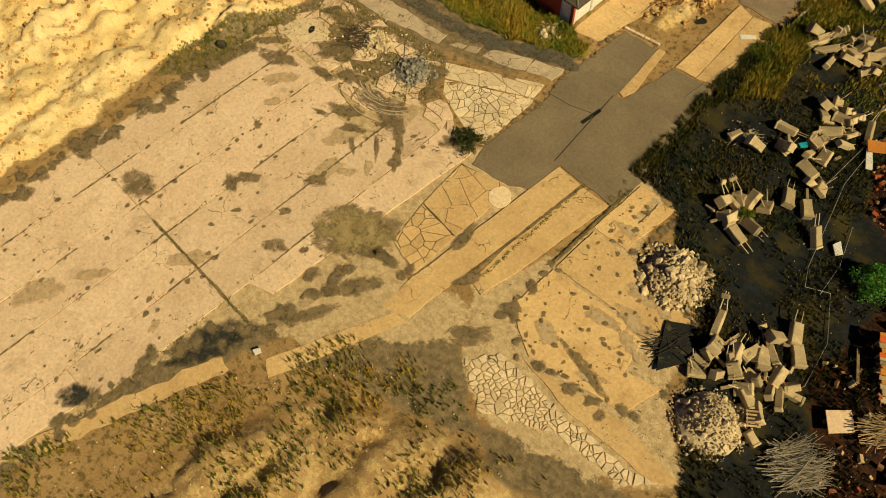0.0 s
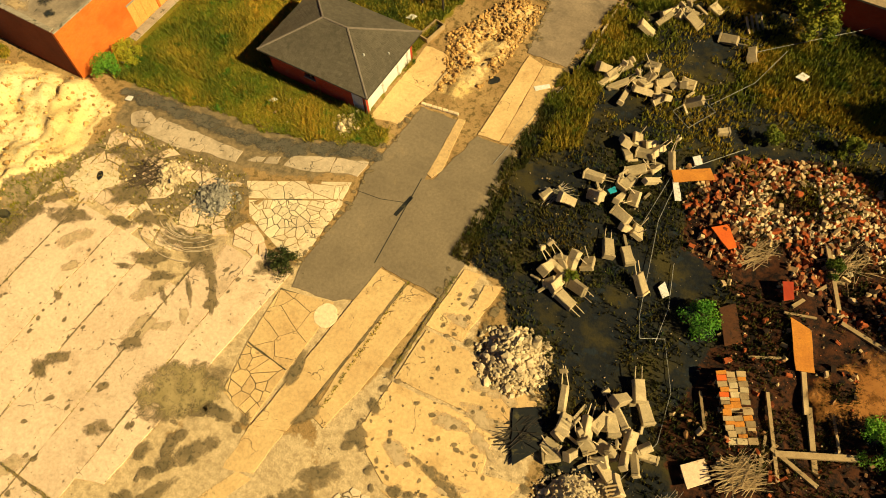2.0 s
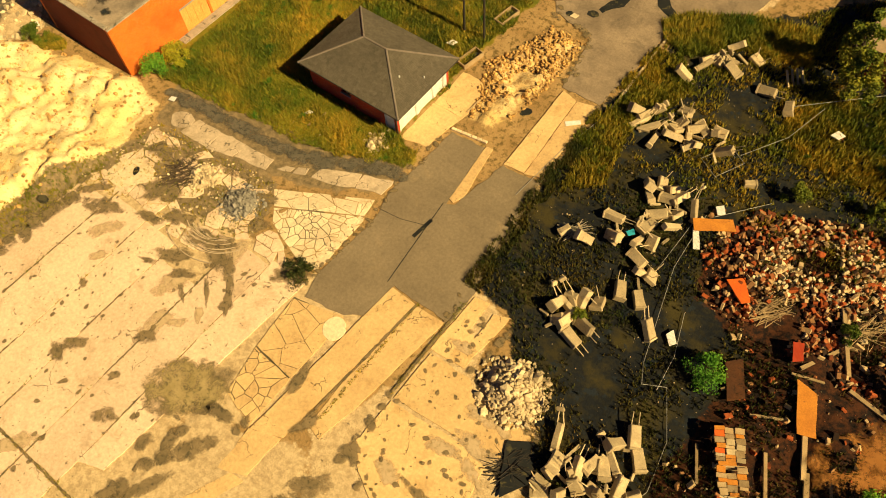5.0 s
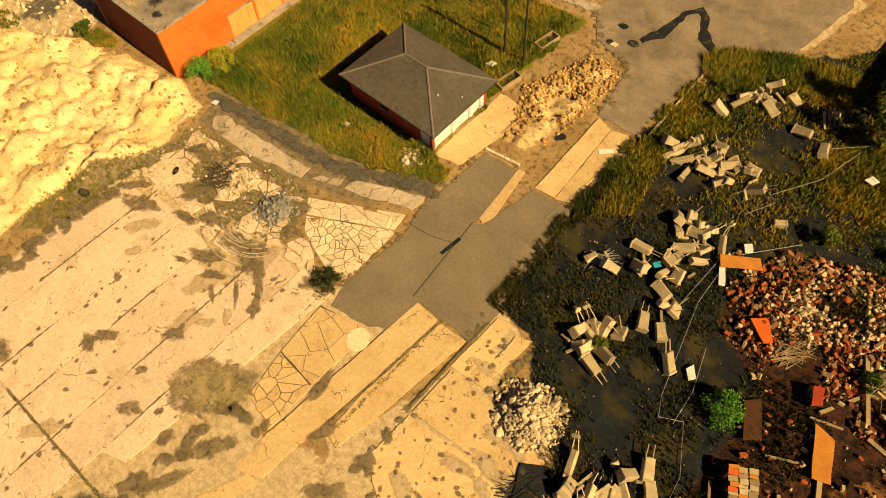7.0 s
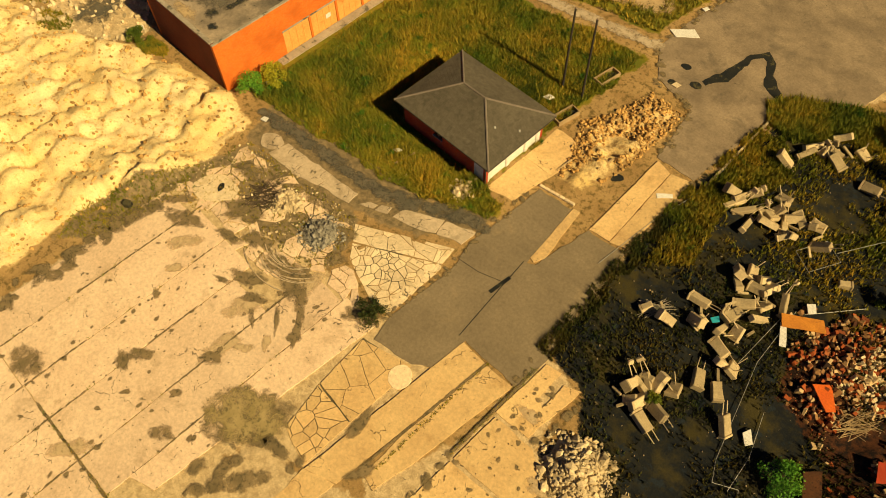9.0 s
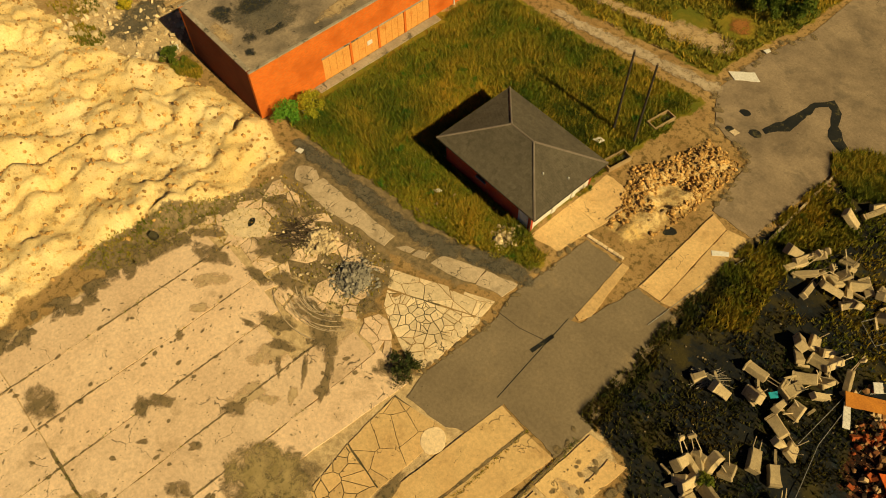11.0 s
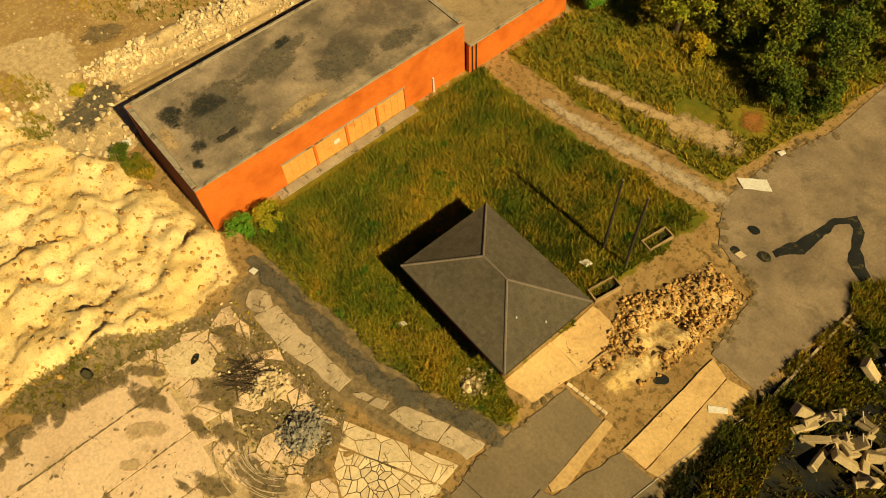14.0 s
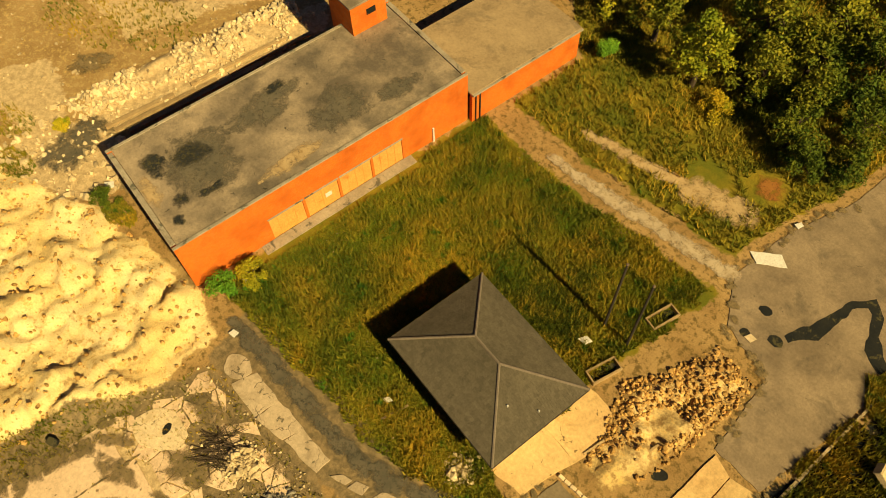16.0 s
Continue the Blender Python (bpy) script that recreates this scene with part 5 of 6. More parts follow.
MORE = [(cx + extra.normal(0, sx), cy + extra.normal(0, sy), extra.uniform(0, 180), int(extra.integers(5))) for cx, cy, sx, sy, many in ((9.8, 22.2, 1.6, 0.8, 7), (11.3, 13.8, 1.0, 1.6, 9), (10.2, 5.0, 0.7, 0.6, 4), (16.8, -2.8, 1.3, 1.2, 9), (9.4, 30.4, 1.6, 0.9, 3)) for _ in range(many)]
for n, (x, y, turn, kind) in enumerate(MORE + UPPER + UPPER2 + MIDDLE + LOWMID + LOWER):
    tilt, nod = (0, 32, -26, 48, -12, 16, -40)[n % 7], (-18, 6, 34, -8, -38, 12)[n % 6]
    copy_thing(BLOCKS[kind], pose(x, y, float(height(x, y)) + 0.004 * abs(tilt) + 0.007 * abs(nod), tilt, nod, turn + (n * 37) % 30 - 15))
for n, (x, y) in enumerate(BARS):
    z = float(height(x, y))
    g = Geo().box(pose(x, y, z + 0.22, (n * 47) % 50 - 25, (n * 31) % 40 - 20, n * 67), 0.16, 0.75 + 0.1 * (n % 5), 0.14, 0.02)
    g.thing("concrete_post", M_BLOCK, "short pale broken concrete post", "concrete post", "broken concrete posts")

# ---- sheets, timbers and loose debris ----
def sheet(name, corners, top, mat, label, category, thick=0.06):
    z = float(height(*np.mean(corners, 0)))
    g = Geo().prism(worn_outline(corners, 0.5, 0.05, corners[0][0]), z + top - thick, z + top, 0.012)
    return g.thing(name, mat, label, category)


def heap_under(corners, top, mat=M_REDRUB):
    """Rubble that carries a sheet."""
    (x0, y0), (x1, y1) = np.min(corners, 0), np.max(corners, 0)
    z = float(height((x0 + x1) / 2, (y0 + y1) / 2))
    pile = empty("broken_masonry", pose((x0 + x1) / 2, (y0 + y1) / 2, z), "broken masonry lumps under a loose sheet", "rubble", "broken masonry")
    for k in range(8):
        ob = part("lump", MASONRY[k % 6], None, pile)
        ob.matrix_basis = Matrix.LocRotScale((RNG.uniform(x0 - x1, x1 - x0) * 0.4, RNG.uniform(y0 - y1, y1 - y0) * 0.4, top * 0.25), Euler(RNG.uniform(0, 6, 3)), (top,) * 3)


MASONRY = [Geo().face_set(v, f).mesh("lump", M_REDRUB) for v, f in ROCKS[:6]]
for name, c, top, mat, label, category in (
        ("orange_sheet", [(17.1, 12.6), (18.0, 13.4), (19.0, 12.0), (18.6, 11.6)], 0.45, M_ORANGE, "bright orange plastic sheet on brick rubble", "plastic sheet"),
        ("brown_board", [(13.2, 15.7), (15.4, 17.1), (16.0, 16.4), (13.7, 14.9)], 0.5, M_TAN, "brown timber board resting on rubble", "board"),
        ("tan_board", [(23.4, 9.0), (24.7, 8.8), (25.7, 6.3), (24.7, 5.9)], 0.5, M_TAN, "tan board leaning on brick rubble", "board"),
        ("tan_board", [(25.2, -2.2), (26.4, -1.4), (26.9, -2.9), (25.8, -3.6)], 0.4, M_TAN, "tan board leaning on brick rubble", "board"),
        ("dark_sheet", [(19.6, 7.8), (20.4, 8.6), (21.6, 6.4), (20.8, 5.6)], 0.3, M_CHAR, "dark brown charred sheet lying in rubble", "board"),
        ("dark_tarpaulin", [(11.8, -3.9), (13.2, -3.0), (14.3, -5.0), (13.3, -6.8), (12.6, -5.6)], 0.22, M_DARK, "blue-black ridged tarpaulin beside the rubble pile", "tarpaulin"),
        ("red_sheet", [(22.2, 11.0), (22.8, 11.3), (23.2, 10.2), (22.7, 9.8)], 0.45, M_REDBRICK, "dark red sheet in the rubble", "sheet"),
        ("grey_sheet", [(21.2, -2.2), (22.2, -1.2), (23, -2.2), (22, -3.2)], 0.35, M_SLAB, "pale grey crumpled sheet beside timbers", "sheet"),
        ("white_board", [(-7.9, 32.7), (-6.4, 34.1), (-5.5, 33.6), (-7.0, 32.3)], 0.12, M_WHITE, "white board lying at the road edge", "board"),
        ("white_bag", [(15.9, 7.4), (16.1, 7.9), (16.7, 7.2), (16.4, 6.8)], 0.25, M_WHITE, "small white sack on dark ground", "sack"),
        ("white_box", [(14.0, 17.5), (14.4, 17.9), (14.8, 17.3), (14.4, 16.9)], 0.45, M_WHITE, "small white box lid by the brown board", "box"),
        ("white_sheet", [(13.5, 15.2), (13.9, 15.3), (14.7, 13.9), (14.3, 13.7)], 0.3, M_WHITE, "strip of white sheet in rubble", "sheet"),
        ("white_strip", [(1.6, 18.1), (2.5, 18.9), (2.7, 18.6), (1.9, 17.8)], 0.12, M_WHITE, "white strip lying on the lane slab", "sheet"),
        ("blue_tub", [(10.2, 12.1), (10.5, 12.6), (10.8, 12.3), (10.5, 11.9)], 0.62, M_BLUE, "cyan plastic scrap on foundation blocks", "plastic scrap"),
        ("white_scrap", [(-24.3, 2.3), (-24.3, 2.7), (-23.9, 2.8), (-23.8, 2.4)], 0.2, M_WHITE, "small white scrap at the lawn edge", "scrap"),
        ("white_scrap", [(-27.2, 4.9), (-27.1, 5.2), (-26.8, 5.2), (-26.8, 4.9)], 0.2, M_WHITE, "small white scrap in the grass", "scrap"),
        ("white_scrap", [(-10.3, 19.3), (-10.1, 19.9), (-9.6, 19.9), (-9.7, 19.4)], 0.3, M_WHITE, "crumpled white sheet in the grass", "scrap"),
        ("white_scrap", [(-14.7, 7.5), (-14.5, 7.9), (-14.2, 7.9), (-14.3, 7.5)], 0.25, M_WHITE, "small white scrap in the grass", "scrap"),
        ("white_scrap", [(-7.4, 36.6), (-7.2, 37.1), (-6.9, 37.0), (-7.0, 36.5)], 0.2, M_WHITE, "white scrap by the road", "scrap"),
        ("white_scrap", [(-40.2, 1.1), (-39.9, 1.7), (-39.4, 1.5), (-39.6, 1.0)], 0.3, M_WHITE, "pale blue-white drum lid in rubble", "scrap"),
        ("white_scrap", [(17.7, 27.6), (18, 28.3), (18.6, 28.1), (18.3, 27.5)], 0.4, M_WHITE, "white crumpled sheet in dry scrub", "scrap"),
        ("white_scrap", [(-3.9, -22.4), (-3.7, -22.0), (-3.4, -22.1), (-3.5, -22.5)], 0.25, M_WHITE, "small white scrap on damp ash", "scrap"),
        ("white_slab", [(-4.0, 27.6), (-3.9, 28.1), (-3.4, 28.1), (-3.5, 27.6)], 0.12, M_CRAZED, "pale square concrete cover on the road", "cover")):
    sheet(name, c, top, mat, label, category)
    if top > 0.32 and mat is not M_BLUE:
        heap_under(c, top)


def beam(x0, y0, x1, y1, thick, lift=0.15, label="long weathered timber beam across the rubble"):
    z0, z1 = float(height(x0, y0)) + lift, float(height(x1, y1)) + lift
    a, b = Vector((x0, y0, z0)), Vector((x1, y1, z1))
    m = Matrix.Translation((a + b) / 2) @ (b - a).to_track_quat("X", "Z").to_matrix().to_4x4()
    g = Geo().box(m, (b - a).length, thick, thick * 0.7, 0.015)
    return g.thing("timber_beam", M_TIMBER, label, "timber beam", "loose timbers")


for x0, y0, x1, y1, th in ((23.8, 15.1, 25.8, 11.1, 0.24), (23.3, 9.8, 24.8, 12.6, 0.22), (26.1, 10.2, 31, 9.6, 0.26), (25, 6.8, 26.2, 4.0, 0.28), (26.2, 4.5, 28.4, -1.2, 0.3),
                           (25.3, 0.8, 29.2, 2.8, 0.34), (25.0, 1.0, 27.8, 0.2, 0.24), (20.6, 2.4, 21.6, 0.2, 0.16), (24.6, 1.6, 24.9, -0.6, 0.16), (23, 9.2, 24.8, 9.8, 0.14),
                           (22.2, 5.6, 24, 6.5, 0.16), (24.3, 12.9, 25.6, 13.1, 0.2), (18.6, 12.4, 19.8, 11.4, 0.12), (27.4, 4.6, 28.4, 2.6, 0.14), (23.9, 4.2, 25.9, -0.6, 0.2)):
    beam(x0, y0, x1, y1, th)


def pallet_stack():
    st = empty("board_stack", pose(22.65, 2.1, float(height(22.6, 2.1)) + 0.05, 0, 0, 30), "stack of pale and orange weathered boards", "timber stack")
    r = np.random.default_rng(4)
    for row in range(3):
        y = -2.05
        while y < 2.0:
            w = r.uniform(0.16, 0.42)
            if r.random() > 0.08:
                tone = M_ORANGE if r.random() < 0.08 else (M_TIMBER, M_TAN, M_BLOCK)[int(r.choice([0, 0, 0, 1, 2]))]
                part("board", Geo().box(pose(-0.55 + row * 0.55 + r.uniform(-0.05, 0.05), y + w / 2, 0.62 + r.uniform(-0.04, 0.05), r.uniform(-4, 4), r.uniform(-4, 4), r.uniform(-5, 5)), r.uniform(0.44, 0.58), w * 0.92, 0.06, 0.012), tone, st)
            y += w
    for k in range(5):
        part("bearer", Geo().box(pose(0, -1.7 + k * 0.85, 0.28), 1.65, 0.14, 0.6, 0.02), M_TIMBER, st)


pallet_stack()


def fence_panel():
    z = float(height(12.5, 22.5))
    f = empty("fence_panel", pose(11.3, 20.6, z + 0.25, 3, -2, 62), "fallen galvanised wire fence panel on dark ground", "fence")
    for a, b in (((0, 0), (2.4, 0)), ((0, -1.7), (2.4, -1.7)), ((0, 0), (0, -1.7)), ((2.4, 0), (2.4, -1.7))):
        part("rail", Geo().rod((*a, 0), (*b, 0), 0.022, 6), M_WIRE, f)
    for k in range(1, 8):
        part("wire", Geo().rod((k * 0.3, 0, 0), (k * 0.3, -1.7, 0), 0.006, 3), M_WIRE, f)
    for pts, label in (([(14.4, 28.4, 1.0), (18, 31.8, 1.1), (22.5, 36, 1.2)], "long pale fence wire above scrub"), ([(13.8, 16.6, 0.5), (14.0, 11.8, 0.4), (15.7, 5.0, 0.2), (16.3, 3.7, 0.2)], "slack grey cable over debris"),
                       ([(16.3, 3.7, 0.2), (17.6, 4.4, 0.25), (19.2, 1.5, 0.25), (19.7, -1.6, 0.2), (18.6, -5, 0.15)], "slack grey cable over debris"), ([(2.4, 10.6, 0.2), (2.9, 16, 0.2), (3.9, 21, 0.2), (3.6, 29.8, 0.2)], "thin pale kerb rail beside the road"),
                       ([(13.4, 22.4, 0.5), (15.4, 25.8, 0.7), (16.4, 29.6, 0.9)], "thin pale wire over scrub"), ([(17.2, 3.9, 0.2), (17.0, 6.4, 0.3), (16.1, 9.4, 0.3)], "slack grey cable over debris"), ([(14.3, 16.8, 0.5), (16.9, 20, 0.5)], "thin pale wire over scrub"), ([(13.4, 16.2, 0.5), (13.2, 11.0, 0.3)], "slack grey cable over debris")):
        g = Geo()
        for (ax, ay, az), (bx, by, bz) in zip(pts, pts[1:]):
            g.rod((ax, ay, float(height(ax, ay)) + az * 0.5), (bx, by, float(height(bx, by)) + bz * 0.5), 0.02, 5)
        g.thing("loose_cable", M_WIRE, label, "cable")
    bars = empty("steel_bars", pose(13.3, 31.2, 0.1), "bundle of white bars standing in scrub", "steel bars")
    for k in range(4):
        part("bar", Geo().box(pose(-0.3 + 0.25 * k, 0.3 * k - 0.4, 0.4, 35, 10, 50), 0.14, 1.3, 0.12, 0.02), M_BLOCK, bars)


fence_panel()


def pole(x, y):
    p = empty("utility_pole", pose(x, y, 0), "dark tarred wooden pole standing in grass", "pole", "utility poles")
    part("shaft", Geo().rod((0, 0, -0.1), (0.02, 0, 7.9), 0.10, 8, 0.075), M_POLE, p)
    part("cap", Geo().rod((0.02, 0, 7.9), (0.02, 0, 7.98), 0.095, 8, 0.05), M_STEEL, p)
    return p


pole(-9.98, 21.35)
pole(-8.15, 21.5)


def trough(x, y, turn, label):
    p = empty("planter_frame", pose(x, y, 0.03, 0, 0, turn), label, "planter", "timber planters")
    for k, s in (((0, 0.42), (2.1, 0.1)), ((0, -0.42), (2.1, 0.1)), ((1.0, 0), (0.1, 0.73)), ((-1.0, 0), (0.1, 0.73))):
        part("side", Geo().box(pose(*k, 0.22), *s, 0.44, 0.02), M_TIMBER, p)
    part("soil", Geo().prism(blob(0, 0, 0.93, 0.36, 0, 3, 20, 0.05), 0, 0.16, 0.02), M_DARK, p)


trough(-8.05, 24.5, 82, "weathered timber planter frame with dark soil")
trough(-7.75, 19.1, 80, "weathered timber planter frame by the hut corner")


def kerbs():
    for n in range(7):
        x, y = -4.6 + n * 0.42, 12.82 + n * 0.06
        k = Geo().box(pose(x, y, 0.07, 0, 0, 8 + 3 * (n % 3)), 0.38, 0.22, 0.2, 0.03)
        k.thing("kerb_stone", M_CRAZED, "pale loose kerb stone at the asphalt end", "kerb stone", "kerb stones")
    for n in range(9):
        y = 21.6 + n * 1.0
        Geo().box(pose(3.75 - 0.02 * n, y, 0.05, 0, 0, 2), 0.16, 0.94, 0.24, 0.02).thing("kerb_stone", M_BLOCK, "dark weathered road kerb stone", "kerb stone", "road kerbs")
    pit = Geo().prism(blob(-1.3, 17.3, 0.55, 0.35, 0.9, 4, 20, 0.3), -0.1, float(height(-1.3, 17.3)) + 0.05, 0.02)
    pit.thing("tar_pile", M_DARK, "small black tar pile in the clay", "tar pile")
    for x, y, turn in ((-4.7, 15.6, 84), (-13.6, 7.6, 80), (-2.6, 17.6, 85)):
        beam(x - 0.9 * math.cos(radians(turn)), y - 0.9 * math.sin(radians(turn)), x + 0.9 * math.cos(radians(turn)), y + 0.9 * math.sin(radians(turn)), 0.13, 0.06, "short dark timber baulk on the ground")
    for x, y in ((-24.6, -9.4),):
        g = Geo().box(pose(x, y, 0.3, 0, 0, 30), 0.55, 0.45, 0.5, 0.06)
        g.thing("dark_crate", M_DARK, "blue-black crate beside the sand heaps", "crate")
    lad = empty("pallet", pose(18.7, -5.5, 0.75, 10, 5, 40), "small slatted pallet on the blocks", "pallet")
    for k in range(5):
        part("slat", Geo().box(pose(0, -0.4 + 0.2 * k, 0), 0.8, 0.1, 0.03), M_TIMBER, lad)
    for s in (-0.3, 0.3):
        part("runner", Geo().box(pose(s, 0, -0.07), 0.08, 0.95, 0.1), M_TIMBER, lad)
    shed = empty("brick_shed", pose(22, 38.6, 0), "low brick shed with grey felt roof", "building")
    part("wall", Geo().box(pose(0, -4, 1.3), 11.4, 0.25, 2.8), M_REDBRICK, shed)
    part("wall", Geo().box(pose(-5.6, 0.13, 1.3), 0.25, 7.98, 2.8), M_REDBRICK, shed)
    part("wall", Geo().box(pose(5.6, 0.13, 1.3), 0.25, 7.98, 2.8), M_REDBRICK, shed)
    part("wall", Geo().box(pose(0, 4.26, 1.3), 11.4, 0.25, 2.8), M_REDBRICK, shed)
    part("roof", Geo().box(pose(0, 0.13, 2.8), 11.8, 8.8, 0.16, 0.03), M_FELT2, shed)


kerbs()


def brush(x, y, rad, tall, count, seed, mat, label):
    """A heap of cut branches."""
    r, g = np.random.default_rng(seed), Geo()
    z = float(height(x, y))
    for _ in range(count):
        a, d, t = r.uniform(0, 6.28), rad * math.sqrt(r.random()) * 0.7, r.normal(0.8, 0.5)
        px, py, pz = x + d * math.cos(a), y + d * math.sin(a), z + 0.03 + tall * r.random() * (1 - d / rad)
        l = r.uniform(0.5, 1.2)
        g.rod((px - l * math.cos(t), py - l * math.sin(t), max(z, pz - 0.15 * r.random())), (px + l * math.cos(t), py + l * math.sin(t), pz + 0.2 * r.random()), 0.03, 4, 0.012)
    g.thing("brush_pile", mat, label, "brush pile", kind="stuff")


brush(21.9, -5.6, 1.9, 0.6, 330, 5, M_COPING, "grey heap of cut branches")
brush(24.2, -1.0, 1.3, 0.5, 160, 6, M_TIMBER, "brown heap of cut branches by the boards")
brush(-18.2, -1.9, 1.5, 0.3, 90, 7, M_BARK, "dark fallen branches in the mud")
brush(20.2, 12.6, 1.2, 0.4, 60, 8, M_TIMBER, "splintered laths on brick rubble")
brush(25.4, 14.6, 1.8, 0.5, 70, 9, M_TIMBER, "splintered laths on brick rubble")
brush(7.2, 10.4, 0.7, 0.5, 40, 10, M_COPING, "pale sticks heaped by a block")
brush(12.9, -4.9, 1.25, 0.3, 150, 12, M_POLE, "blue-black burnt laths on the tarpaulin")

# ---- trees and bushes ----
def crown_leaves(centres, sizes, per, leaf, seed):
    """Small leaf quads gathered in clumps."""
    r = np.random.default_rng(seed)
    c = np.repeat(np.asarray(centres, float), per, 0)
    s = np.repeat(np.asarray(sizes, float), per)
    n = len(c)
    d = r.normal(0, 1, (n, 3))
    d /= np.linalg.norm(d, axis=1)[:, None]
    p = c + d * (s * r.random(n) ** 0.45)[:, None] * (1, 1, 0.8)
    u = r.normal(0, 1, (n, 3))
    u /= np.linalg.norm(u, axis=1)[:, None]
    v = np.cross(u, r.normal(0, 1, (n, 3)))
    v /= np.linalg.norm(v, axis=1)[:, None]
    w = leaf * r.uniform(0.5, 1.4, n)[:, None]
    quad = np.stack([p - u * w, p + v * w * 0.55, p + u * w, p - v * w * 0.55], 1).reshape(-1, 3)
    quad[:, 2] = np.maximum(quad[:, 2], 0.03)
    g = Geo()
    g.v, g.f = quad.tolist(), np.arange(4 * n).reshape(-1, 4).tolist()
    return g


def tree(x, y, tall, wide, seed, leaf=M_LEAF, label="broad leafy tree at the edge of the site", name="tree", clumps=26, per=150):
    r = np.random.default_rng(seed)
    t = empty(name, pose(x, y, float(height(x, y))), label, name, "trees and bushes")
    low = tall * (0.28 if tall > 3 else 0.1)
    trunk = Geo().rod((0, 0, -0.1), (0.05, 0, tall * 0.45), 0.035 * tall, 8, 0.02 * tall).rod((0.05, 0, tall * 0.45), (0.1, 0.1, tall * 0.8), 0.02 * tall, 6, 0.006 * tall)
    centres, sizes = [], []
    for k in range(clumps):
        a, d, z = r.uniform(0, 6.28), math.sqrt(r.random()), r.uniform(0, 1)
        rad = wide * d * (1 - 0.55 * z)
        centres.append((rad * math.cos(a), rad * math.sin(a), low + (tall - low) * z * 0.92))
        sizes.append(wide * r.uniform(0.22, 0.42))
        if k < 9:
            trunk.rod((0.04, 0, tall * (0.2 + 0.05 * k)), [0.9 * v for v in centres[-1]], 0.012 * tall, 5, 0.004 * tall)
    part("trunk", trunk, M_BARK, t)
    part("crown", crown_leaves(centres, sizes, per, 0.05 + 0.012 * tall, seed), leaf, t)
    return t


for n, (x, y, tall, wide) in enumerate(((-20.4, 40.6, 7.5, 2.6), (-19.5, 46.5, 9, 3.2), (-16.2, 50.2, 9, 3.4), (-13.0, 43.6, 6, 2.4), (-11.2, 48.6, 8, 3.0), (-16.6, 43.0, 6, 2.3), (-27.5, 45.5, 9, 3.2), (-24.5, 51, 9, 3.6), (-31.5, 50, 9, 3.6), (-30.2, 41.6, 7, 2.6), (-8.4, 53.5, 8, 3.2), (-20.4, 56, 9, 3.6), (-28, 57, 9, 3.6), (-13.4, 58, 9, 3.6), (-12.2, 41.4, 4.5, 1.8), (-9.2, 45, 6, 2.4), (-10.2, 40.2, 3.4, 1.5), (-7.6, 50, 7, 2.6), (-15.2, 46.6, 6.5, 2.4), (-25.6, 41.8, 7, 2.2), (-8.0, 42.2, 4, 1.6))):
    tree(x, y, tall, wide, 100 + n, M_LEAFM if n in (0, 9) else M_LEAF, "light green leafy tree at the edge of scrub" if n in (0, 9) else "dark green leafy tree at the edge of scrub")
for n, (x, y, tall, wide) in enumerate(((17.2, 31.4, 5.5, 1.5), (16.2, 34, 6, 1.6), (30.5, 27, 8, 2.8), (33, 31.5, 8, 3), (32.5, 21.5, 7.5, 2.6), (36, 12, 8, 3), (36.5, 4, 8, 3), (28.5, 33.8, 7, 2.4))):
    tree(x, y, tall, wide, 140 + n, M_LEAF, "dark green leafy tree beyond the debris")
for n, (x, y, tall, wide, mat, label) in enumerate(((-26.9, 3.7, 2.0, 1.3, M_LEAFG, "bright green bush against the brick wall"), (-26.7, 5.7, 1.8, 1.2, M_LEAFY, "yellow bush against the brick wall"), (-5.8, -3.0, 0.7, 1.25, M_WEED, "dark low bush by the asphalt corner"), (19.0, 6.3, 1.9, 1.5, M_LEAFG, "bright green bush among debris"),
                                                    (29.6, 4.0, 1.6, 1.4, M_LEAFG, "green bush on brick rubble"), (23.0, 23.0, 1.7, 0.9, M_LEAF, "thin green bush behind the rubble"), (-26.6, 37.4, 1.9, 1.1, M_LEAFG, "bright green bush by the annex"), (-38.8, 0.6, 1.4, 1.1, M_LEAF, "green bush at the workshop end"),
                                                    (24.8, 13.6, 1.2, 0.8, M_LEAF, "small green bush in rubble"), (10.9, 5.2, 0.8, 0.6, M_LEAF, "low green weeds on foundation blocks"), (-10.3, 41, 2.2, 1.4, M_LEAF, "green bush in tall scrub"), (-17.4, 40.0, 1.6, 1.4, M_LEAFY, "orange-brown bush in tall scrub"), (-47, 1, 1.0, 0.8, M_LEAFY, "yellow weeds behind the workshop"), (18.0, 21.4, 1.6, 0.9, M_LEAF, "thin green bush behind the rubble"))):
    tree(x, y, tall, wide, 170 + n, mat, label, "bush", 18, 150)

